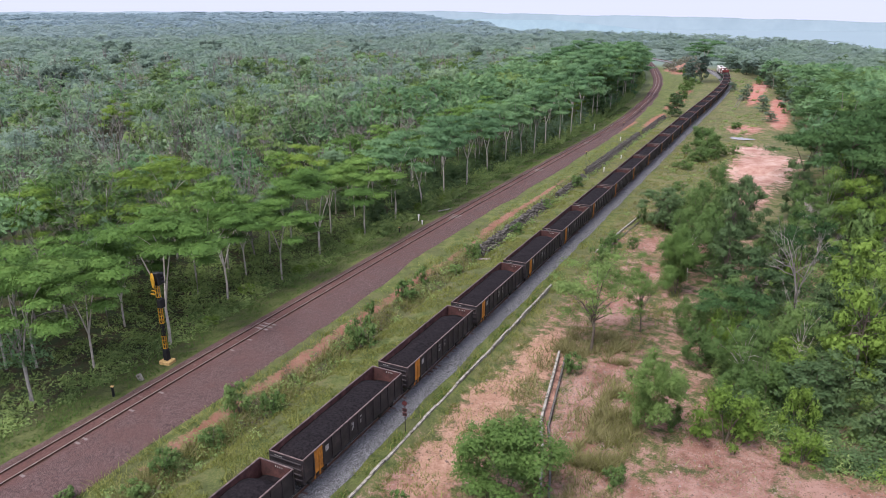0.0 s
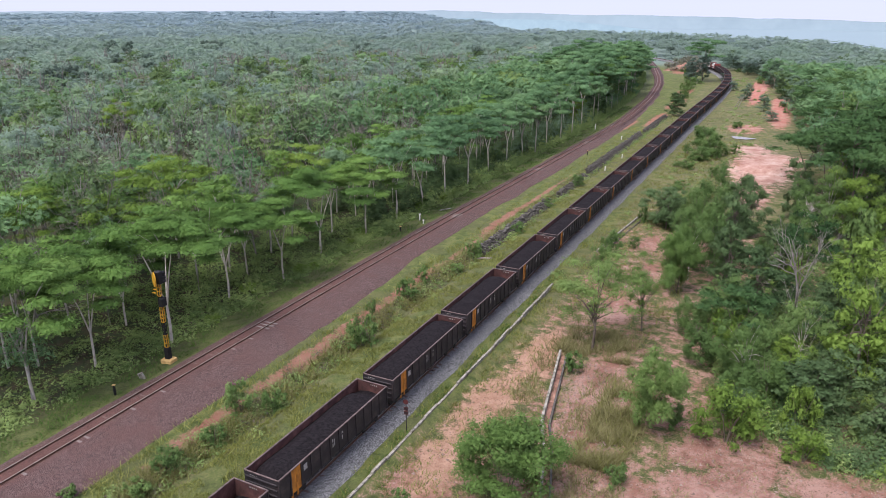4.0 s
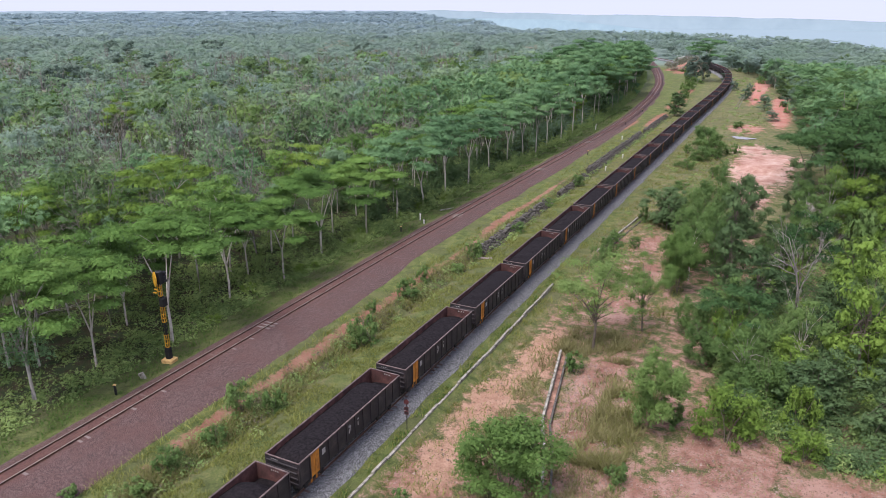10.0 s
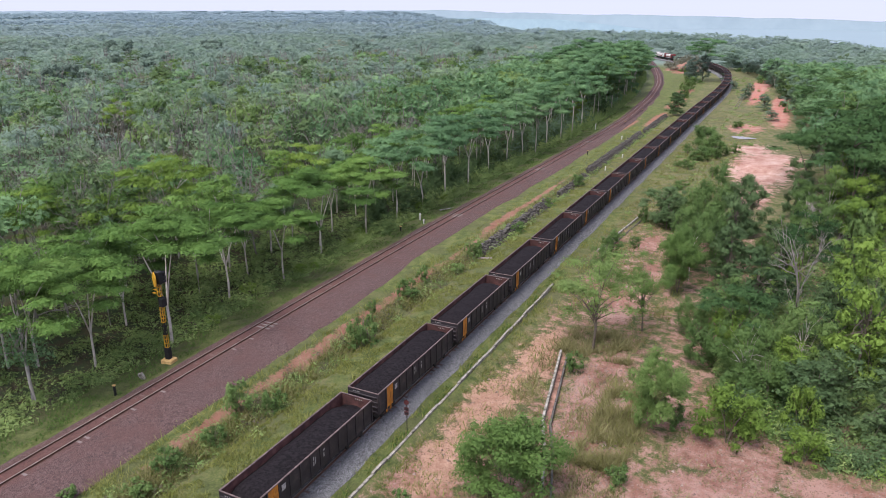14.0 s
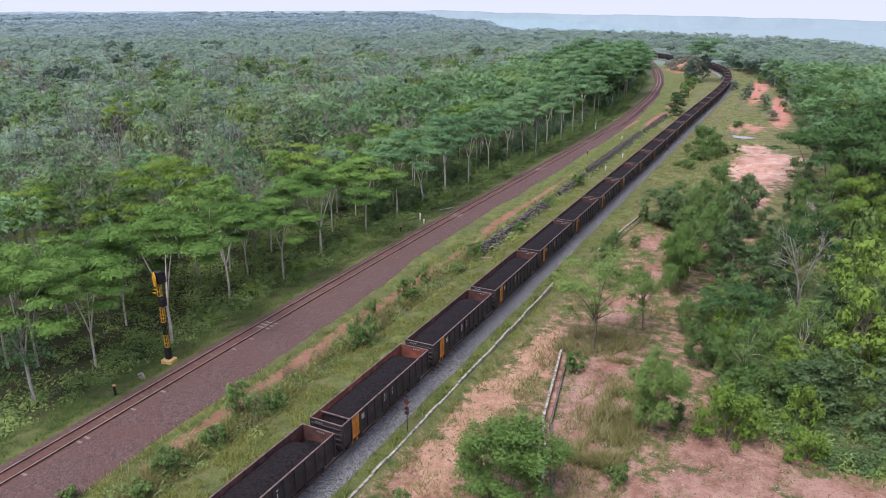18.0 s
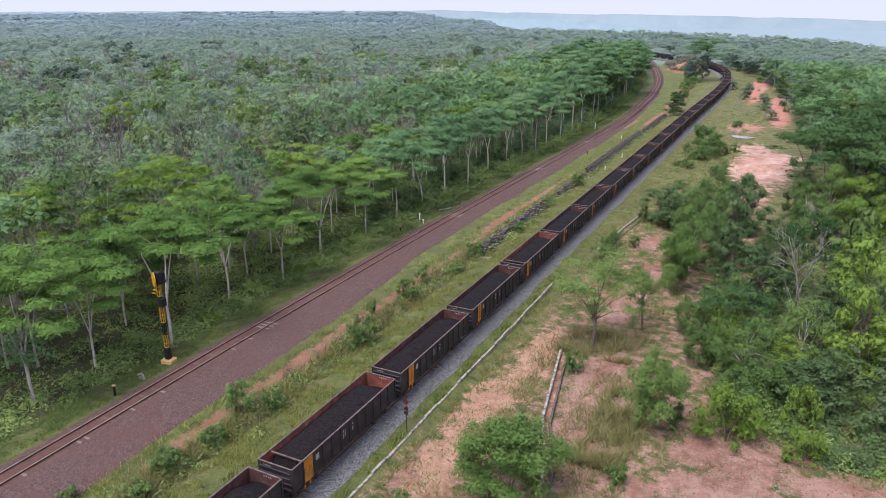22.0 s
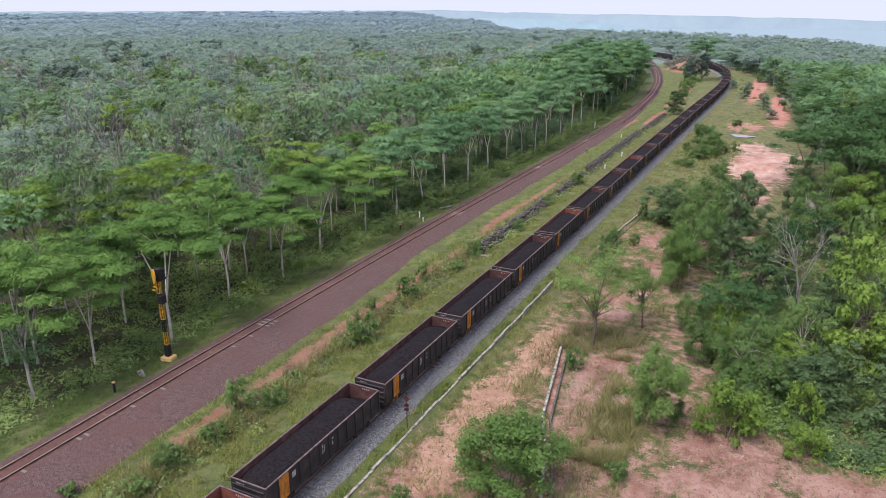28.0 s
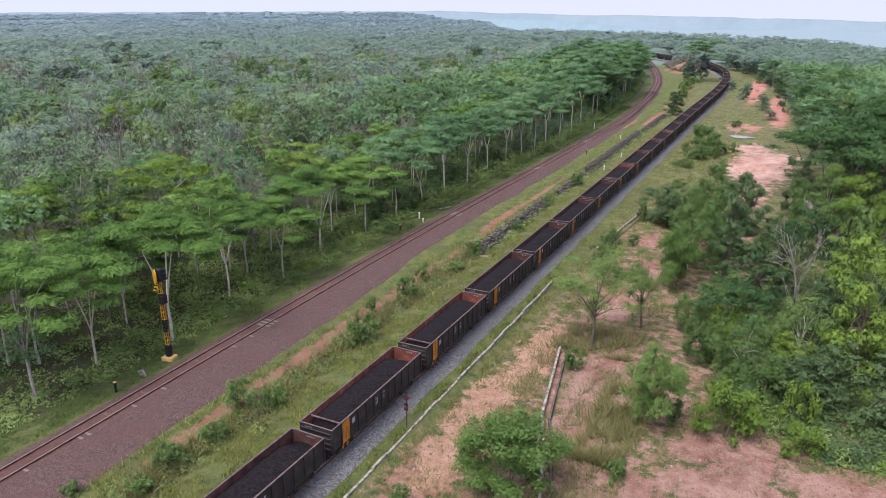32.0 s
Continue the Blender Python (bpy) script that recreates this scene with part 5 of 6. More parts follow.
def build_woods():
    r = np.random.RandomState(21)
    near, far = [], []
    for x, y in far_points(31, 62, 560, lambda d: max(5.6, d * 0.02), lambda d: max(5.6, d * 0.019), -66, 14):
        left = x < side_x(y) - 8
        if left and -67.5 < x and 30 < y < 196:
            continue
        if side_x(y) - 8 < x < side_x(y) + 9 or (loaded_x(y) - 10 < x < loaded_x(y) + 11 and y < 640):
            continue
        if y < 395 and not left and x < edge_right(y) + 1:
            continue
        if y < 130 and not left and x < 30 + 0.12 * y:
            continue
        tall = side_x(y) - 55 < x < side_x(y) and 110 < y < 380
        thin_crown = not tall and left and r.uniform() < 0.16 + 0.22 * float(wave(x, y, 65, 40) > 0.35)
        near.append((x, y, r.uniform(1.1, 1.38) if tall else r.uniform(0.72, 1.25) * (1 + 0.12 * float(wave(x, y, 61, 60))), 0.3 if thin_crown else 1.0))
    q = woods(("rubber", "rubber", "forest", "scrub_far"), near, lambda d: int(np.interp(d, [60, 110, 150, 300, 560], [950, 560, 360, 270, 240])), 51)
    v = np.concatenate(q)
    # Farther trees get the leaf colours with haze put into them.
    pick = []
    for x, y, _, dense in near:
        d, a = math.hypot(x, y), r.uniform()
        tall = x > side_x(y) - 45 and y < 330
        patch = float(wave(x, y, 62, 55))
        if dense < 0.9 and a < 0.2:
            m = 4
        elif patch < -0.5 and a < 0.6 and d < 400:
            m = 3
        elif 0.16 < a < 0.175 and d < 200:
            m = 5
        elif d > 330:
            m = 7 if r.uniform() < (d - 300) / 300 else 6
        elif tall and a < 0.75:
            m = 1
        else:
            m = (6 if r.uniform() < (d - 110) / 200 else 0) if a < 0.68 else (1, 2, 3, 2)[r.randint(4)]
        pick.append(m)
    kinds = np.repeat(np.array(pick), [len(a) for a in q])
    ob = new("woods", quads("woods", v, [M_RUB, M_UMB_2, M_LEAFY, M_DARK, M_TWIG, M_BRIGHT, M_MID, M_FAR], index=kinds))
    tagged(ob, "wide green woods of plantation and forest trees", "woods", kind="stuff")
    wood_stems(near)
    for x, y in far_points(33, 560, 2700, lambda d: d * 0.034, lambda d: d * 0.0095, -66, 12):
        far.append((x, y, max(1.0, math.hypot(x, y) * 0.0011) * r.choice([0.7, 0.85, 0.95, 1.1, 1.6]) * r.uniform(0.85, 1.15) * (1 + 0.35 * float(wave(x, y, 63, 420))), 1.0))
    far = [p for p in far if math.hypot(p[0], p[1]) < 1.25 * float(valley_rim(p[0], p[1]))]
    q = woods(("rubber", "forest"), far, lambda d: 72, 52)
    # Three steps of haze in the leaf colour, chosen by distance.
    pick = []
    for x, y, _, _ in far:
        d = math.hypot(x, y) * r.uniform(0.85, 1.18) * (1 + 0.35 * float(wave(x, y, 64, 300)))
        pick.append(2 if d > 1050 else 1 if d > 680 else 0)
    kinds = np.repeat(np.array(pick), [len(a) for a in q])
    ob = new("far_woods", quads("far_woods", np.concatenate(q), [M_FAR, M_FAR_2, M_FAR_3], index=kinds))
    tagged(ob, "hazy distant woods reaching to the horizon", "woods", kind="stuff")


build_woods()


# ---------------------------------------------------------------- walls, kerbs and drains


def strip_piece(a, b, z0, z1, w):
    """A straight length of kerb or wall between two plan points."""
    ax, ay = a
    bx, by = b
    n = Vector((by - ay, ax - bx, 0)).normalized() * w / 2
    bm = bmesh.new()
    vs = [bm.verts.new((p[0] + s * n.x, p[1] + s * n.y, z)) for p in (a, b) for s in (-1, 1) for z in (z0, z1)]
    for q in ((0, 1, 3, 2), (4, 6, 7, 5), (0, 4, 5, 1), (2, 3, 7, 6), (0, 2, 6, 4), (1, 5, 7, 3)):
        bm.faces.new([vs[i] for i in q])
    bmesh.ops.recalc_face_normals(bm, faces=bm.faces)
    bmesh.ops.bevel(bm, geom=list(bm.edges), offset=0.015, segments=1, affect="EDGES")
    return bm


def build_kerb():
    r = np.random.RandomState(3)
    top = tagged(new("kerb"), "weathered concrete kerb wall beside the grey ballast", "kerb", kind="structure")
    y = 22.0
    while y < 71:
        e = y + r.uniform(1.7, 2.3)
        j = r.normal() * 0.02
        part("kerb_stone", strip_piece((float(loaded_x(y)) + 3.42 + j, y + 0.02), (float(loaded_x(e)) + 3.42 + j, e - 0.02), -1.3, -0.46 + r.normal() * 0.03, 0.2), M_CONCRETE, top)
        y = e
    top = tagged(new("drain_wall_1"), "stained concrete drain wall in red earth", "drain", kind="structure")
    for a, b in (((-10.9, 33.4), (-11.85, 37.2)), ((-11.88, 37.3), (-13.2, 41.6)), ((-13.23, 41.7), (-14.72, 45.5)), ((-14.75, 45.6), (-15.4, 48.8)), ((-15.42, 48.9), (-16.1, 52.4)), ((-16.13, 52.5), (-17.1, 57.3))):
        part("wall_piece", strip_piece(a, b, -1.6, -0.42, 0.20), M_CONCRETE, top)
        part("wall_piece", strip_piece((a[0] + 0.62, a[1]), (b[0] + 0.62, b[1]), -1.6, -0.72, 0.16), M_STONE, top)
        part("channel_floor", strip_piece((a[0] + 0.31, a[1]), (b[0] + 0.31, b[1]), -1.5, -0.93, 0.4), M_EARTH, top, "orange silt in the drain")
    top = tagged(new("drain_wall_2"), "old concrete drain edge half lost in bushes", "drain", kind="structure")
    for a, b in (((-21.6, 86), (-21.2, 92)), ((-21.18, 92.1), (-20.8, 98)), ((-20.78, 98.1), (-20.2, 105.5)), ((-19.6, 118), (-19.2, 126))):
        part("wall_piece", strip_piece(a, b, -1.2, -0.24, 0.2), M_CONCRETE, top)
        part("wall_piece", strip_piece((a[0] + 0.8, a[1]), (b[0] + 0.8, b[1]), -1.2, -0.4, 0.16), M_STONE, top)


def stone_lumps(r, y0, y1, rows, dx):
    """Rough stones of a dry wall, each a jittered block."""
    out = []
    for k in range(rows):
        y = y0
        while y < y1:
            l, h, d = r.uniform(0.16, 0.42), r.uniform(0.14, 0.27), r.uniform(0.14, 0.28)
            x = float(loaded_x(y)) - 7.7 + dx - k * 0.17 + r.normal() * 0.1
            z = -1.0 + k * 0.18 + r.normal() * 0.05
            c = np.array([(a, b, e) for a in (-d, d) for b in (0, l) for e in (0, h)]) * r.uniform(0.68, 1.0, (8, 3)) + (x, y, z)
            out.append(np.stack([c[[0, 1, 3, 2]], c[[4, 6, 7, 5]], c[[0, 4, 5, 1]], c[[2, 3, 7, 6]], c[[1, 5, 7, 3]]]))
            y += l + (0.02 if r.uniform() < 0.86 else r.uniform(0.2, 0.9))
    return out


def build_stone_wall():
    r = np.random.RandomState(5)
    out = []
    for y0, y1, rows in ((79, 107, 7), (112, 128, 6), (130, 178, 8), (182, 212, 7)):
        out += stone_lumps(r, y0, y1, rows, 0.0)
        for y in np.arange(y0, y1 - 0.5, 4.0):
            e = min(y + 4.0, y1)
            a, b = (float(loaded_x(y)) - 8.55, float(loaded_x(e)) - 8.55)
            c = np.array([(p + d, q, z) for p, q in ((a, y), (b, e)) for d in (-0.3, 0.12) for z in (-1.1, -0.80 + rows * 0.12)])
            out.append(np.stack([c[[2, 3, 7, 6]], c[[0, 4, 5, 1]], c[[1, 5, 7, 3]], c[[0, 1, 3, 2]], c[[4, 6, 7, 5]]]))
    ob = new("stone_wall", quads("stone_wall", np.concatenate(out), [M_STONE]))
    tagged(ob, "low dark mossy dry-stone retaining wall along the grass", "wall", kind="structure")


build_kerb()
build_stone_wall()

# ---------------------------------------------------------------- signal, signs and markers


def build_signal():
    top = thing("railway_signal", "tall black and yellow railway signal mast on a yellow concrete base", "signal", m=pose(-47.9, 39.4, -0.95, 0, 0, 8))
    part("base", box(bmesh.new(), -0.55, 0.55, -0.48, 0.48, 0, 0.62, 0.05), M_PALE_YELLOW, top, "faded yellow concrete base")
    part("machine_case", box(bmesh.new(), -0.24, 0.24, -0.22, 0.22, 0.62, 1.75, 0.04), M_BLACK, top)

    def lattice(z0, z1, mat, label):
        bm = bmesh.new()
        for sx in (-0.13, 0.13):
            for sy in (-0.11, 0.11):
                box(bm, sx - 0.028, sx + 0.028, sy - 0.028, sy + 0.028, z0, z1)
        n = max(2, int((z1 - z0) / 0.34))
        for k in range(n + 1):
            z = z0 + (z1 - z0 - 0.05) * k / n
            for sy in (-0.12, 0.12):
                box(bm, -0.115, 0.115, sy - 0.025, sy + 0.025, z, z + 0.05)
            for sx in (-0.15, 0.15):
                box(bm, sx - 0.025, sx + 0.025, -0.085, 0.085, z, z + 0.05)
        part("mast_section", bm, mat, top, label)

    for z0, z1, mat, label in ((1.75, 3.0, M_YELLOW, "yellow mast section"), (3.0, 4.2, M_BLACK, "black mast section"), (4.2, 5.7, M_YELLOW, "yellow mast section"),
                               (5.7, 6.7, M_BLACK, "black mast section"), (6.7, 8.0, M_YELLOW, "yellow mast section")):
        lattice(z0, z1, mat, label)
    part("mast_core", box(bmesh.new(), -0.07, 0.07, -0.07, 0.07, 1.7, 8.2), M_BLACK, top)
    part("relay_box", box(bmesh.new(), 0.02, 0.4, -0.3, 0.3, 5.75, 6.55, 0.04), M_BLACK, top)
    bm = bmesh.new()
    m = Matrix.Translation((-0.05, -0.32, 8.35)) @ Euler((radians(90), 0, radians(-25))).to_matrix().to_4x4()
    cyl(bm, m, 0.55, 0.55, 0.09, 24)
    bmesh.ops.scale(bm, vec=(0.75, 1, 1.25), space=Matrix.Translation((0.05, 0, -8.35)), verts=bm.verts)
    plate = part("back_plate", bm, M_YELLOW, top, "round-topped yellow back plate")
    for k, z in enumerate((8.05, 8.4, 8.75)):
        bm = bmesh.new()
        cyl(bm, Matrix.Translation((0.12, 0.0, z)) @ Euler((radians(-90), 0, radians(-25))).to_matrix().to_4x4(), 0.17, 0.19, 0.55, 14)
        part("lamp_hood", bm, M_BLACK, plate, "black lamp hood")
    part("lamp_case", box(bmesh.new(), -0.15, 0.38, -0.22, 0.3, 7.85, 9.0, 0.06), M_BLACK, top)
    bm = bmesh.new()
    for k in range(3):
        box(bm, -0.62 + k * 0.02, -0.22, -0.2 + k * 0.14, -0.12 + k * 0.14, 6.95 + k * 0.25, 7.05 + k * 0.25)
    part("step_bracket", bm, M_YELLOW, top, "yellow steps beside the mast")


def build_signs():
    top = thing("track_sign", "dark red round sign over two plates on a thin post", "sign", m=pose(-23.25, 39.4, -0.75, 0, 0, 10))
    bm = bmesh.new()
    cyl(bm, pose(0, 0, 0), 0.035, 0.035, 3.0, 8)
    part("post", bm, M_STEEL, top)
    bm = bmesh.new()
    cyl(bm, Matrix.Translation((0, -0.04, 2.75)) @ Euler((radians(90), 0, 0)).to_matrix().to_4x4(), 0.2, 0.2, 0.03, 20)
    part("disc", bm, M_DARKRED, top, "dark red disc")
    for z in (2.02, 1.68):
        p = part("plate", box(bmesh.new(), -0.17, 0.17, -0.07, -0.04, z, z + 0.3, 0.01), M_DARKRED, top, "dark red plate")
        part("marking", box(bmesh.new(), -0.14, 0.14, -0.078, -0.072, z + 0.1, z + 0.2), M_BLACK, p)
    for x, y, h, mat, label in ((-47.2, 33.1, 0.95, M_BLACK, "short black post with an orange cap in the grass"), (-49.0, 82.5, 0.8, M_BLACK, "short black post beside the track"),
                                (-44.1, 217, 0.9, M_BLACK, "short black post beside the track"), (-40.7, 147.5, 0.9, M_BLACK, "short black post beside the track"), (-42.9, 190.4, 1.0, M_BLACK, "short black post beside the track"),
                                (-49.3, 88.7, 0.95, M_WHITE, "small white marker post by the track"), (-47.7, 86.9, 0.55, M_WHITE, "small white marker post by the track"),
                                (-48.2, 180.6, 1.5, M_WHITE, "small white marker post by the track"), (-33.2, 147.4, 0.8, M_WHITE, "white peg in the grass"),
                                (-33.3, 134.1, 0.8, M_WHITE, "white peg in the grass"), (-38.5, 168.7, 0.8, M_WHITE, "white peg in the grass")):
        top = thing("marker_post", label, "marker", "small posts along the line", pose(x, y, float(land(x, y)) - 0.05, 3, 2, 20))
        w = 0.08 if mat is M_BLACK else 0.09
        part("post", box(bmesh.new(), -w, w, -w, w, 0, h, 0.02), mat, top)
        part("cap", box(bmesh.new(), -w - 0.05, w + 0.05, -w - 0.02, w + 0.02, h, h + 0.1, 0.02), M_PALE_YELLOW if mat is M_BLACK else M_WHITE, top)
    top = thing("boundary_stone", "leaning pale concrete marker stone beside the track", "marker", m=pose(-47.35, 36.1, -0.75, 0, -22, 25))
    part("slab", box(bmesh.new(), -0.22, 0.22, -0.12, 0.12, 0, 0.75, 0.04), M_CONCRETE, top)
    top = thing("concrete_slab", "flat pale concrete slab in the grass", "slab", m=pose(-33.7, 77.4, float(land(-33.7, 77.4)), 0, 0, 25))
    part("slab", box(bmesh.new(), -0.9, 0.9, -0.3, 0.3, -0.1, 0.1, 0.05), M_SLEEPER, top)
    top = thing("plank", "pale timber lying beside the rails", "timber", m=pose(-48.2, 95.3, float(land(-48.2, 95.3)), 0, 0, 62))
    part("board", box(bmesh.new(), -1.3, 1.3, -0.12, 0.12, 0, 0.14, 0.02), M_CONCRETE, top)
    for dx, lean in ((0, 24), (0.9, 20)):
        top = thing("timber_post", "leaning pale timber post at the edge of the clearing", "post", "leaning posts", pose(-20.6 + dx, 241.5, -0.8, 0, lean, 0))
        part("post", box(bmesh.new(), -0.12, 0.12, -0.12, 0.12, 0, 4.2, 0.02), M_CONCRETE, top)


build_signal()
build_signs()


def pond(name, x, y, a, b, z, seed):
    r = np.random.RandomState(seed)
    bm = bmesh.new()
    vs = [bm.verts.new((x + math.cos(t) * a * (1 + 0.22 * math.sin(3 * t + seed) + 0.1 * r.normal()), y + math.sin(t) * b * (1 + 0.2 * math.cos(2 * t + seed) + 0.1 * r.normal()), z))
          for t in np.linspace(0, 6.28, 40, endpoint=False)]
    bm.faces.new(vs)
    tagged(part(name, bm, M_WATER), "shallow muddy pool reflecting the pale sky", "water", kind="structure")


pond("water_1", -13.2, 184, 2.6, 2.0, -0.40, 1)
pond("water_2", 3.0, 124, 1.4, 8.0, -0.36, 2)

# ---------------------------------------------------------------- grass and undergrowth


def blades(r, x, y, high, wide):
    """Upright bent blades of grass, one dart each."""
    n = len(x)
    z = land(x, y) - 0.03
    an = r.uniform(0, 6.28, n)
    lean = r.normal(size=(n, 2)) * 0.6 * high[:, None]
    p = np.stack([x, y, z], 1)
    s = np.stack([np.cos(an), np.sin(an), np.zeros(n)], 1) * wide[:, None]
    tip = p + np.concatenate([lean, high[:, None]], 1)
    return np.stack([p - s, p + s, tip], 1)


def build_grass():
    r = np.random.RandomState(71)
    green, straw, shady = [], [], []

    def strip(n, path, u0, u1, y0, y1, h0, h1, out, keep=None):
        y = y0 + (y1 - y0) * r.uniform(0, 1, n) ** 1.5
        u = r.uniform(u0, u1, n)
        x = path(y) + u
        ok = wave(x, y, 91, 5.0) + 0.5 * wave(x, y, 92, 1.7) > -0.25
        if keep is not None:
            ok &= keep(x, y)
        x, y = x[ok], y[ok]
        h = r.uniform(h0, h1, len(x)) * (1 + 0.5 * wave(x, y, 93, 3.0))
        out.append(blades(r, x, y, h, r.uniform(0.014, 0.034, len(x)) * (1 + y / 90)))

    def off_bare(x, y):
        b = np.zeros_like(x)
        for bx, by, ba, bb in BARE + BARE_MID:
            b = np.maximum(b, 1.05 - 0.62 * np.hypot((x - bx) / ba, (y - by) / bb))
        return b < r.uniform(0.2, 0.7, len(x))

    strip(17000, loaded_x, -7.6, -2.2, 20, 190, 0.12, 0.34, green)
    strip(9000, loaded_x, -13.2, -8.4, 20, 190, 0.12, 0.4, green, off_bare)
    strip(6000, loaded_x, -10.2, -7.9, 20, 150, 0.3, 0.85, straw)
    strip(4500, loaded_x, -9.6, -7.6, 20, 150, 0.3, 0.8, green)
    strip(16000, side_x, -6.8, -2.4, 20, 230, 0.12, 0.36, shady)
    strip(3500, loaded_x, 2.3, 3.25, 20, 90, 0.12, 0.34, green)
    strip(2200, loaded_x, 3.55, 4.6, 22, 75, 0.15, 0.5, green)
    strip(1800, loaded_x, 2.7, 3.35, 22, 75, 0.12, 0.4, shady)
    strip(15000, loaded_x, 3.6, 17, 28, 120, 0.15, 0.5, straw, off_bare)
    strip(9000, loaded_x, 3.6, 17, 28, 160, 0.15, 0.5, green, off_bare)
    strip(6000, loaded_x, 13, 19, 36, 56, 0.25, 0.7, straw)
    strip(3500, loaded_x, 3.6, 9, 26, 60, 0.12, 0.4, green)
    strip(3000, loaded_x, 17, 36, 38, 50, 0.2, 0.5, straw, off_bare)
    strip(10000, loaded_x, 2.6, 17, 70, 180, 0.15, 0.4, green, off_bare)
    strip(3000, loaded_x, 2.8, 20, 120, 230, 0.12, 0.3, green, off_bare)
    strip(4000, loaded_x, 2.8, 20, 120, 230, 0.12, 0.3, straw, off_bare)
    strip(2500, loaded_x, -13, -3, 150, 230, 0.12, 0.3, green, off_bare)
    strip(30000, loaded_x, -7.6, -2.2, 20, 120, 0.06, 0.2, green)
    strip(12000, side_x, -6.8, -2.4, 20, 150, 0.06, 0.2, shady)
    strip(9000, loaded_x, 4, 30, 28, 62, 0.1, 0.35, straw)
    strip(5200, loaded_x, 14.8, 18.4, 42, 54, 0.45, 1.15, straw)
    strip(1500, loaded_x, 14.8, 18.4, 42, 54, 0.4, 0.9, green)
    strip(3200, loaded_x, 8.6, 15.5, 58, 64, 0.4, 1.0, straw)
    strip(2600, loaded_x, 7.6, 9.8, 40, 62, 0.25, 0.7, straw)
    strip(14000, loaded_x, -7.6, -2.2, 20, 90, 0.15, 0.42, green)
    strip(9000, loaded_x, -12.5, -8.0, 20, 100, 0.2, 0.6, green, off_bare)
    strip(5000, loaded_x, -10.4, -8.2, 24, 110, 0.4, 1.1, straw)
    tagged(new("grass", quads("grass", np.concatenate(green), [M_GRASS])), "uneven green grass along the line", "grass", kind="stuff")
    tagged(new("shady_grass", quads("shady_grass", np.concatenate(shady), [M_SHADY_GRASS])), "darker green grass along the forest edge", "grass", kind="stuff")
    tagged(new("dry_grass", quads("dry_grass", np.concatenate(straw), [M_STRAW])), "straw-coloured dry grass on the red earth", "grass", kind="stuff")


def hummocks(r, n, area, size, per, h0, h1):
    """Low leafy plants; area gives x, y for each of n plants."""
    x, y = area(n)
    cl = np.stack([x, y, land(x, y), r.uniform(0.5, 1.3, len(x)), r.uniform(h0, h1, len(x))], 1)
    return cards(r, cl, per * len(x), size * 1.25, 0.45, 0.35)


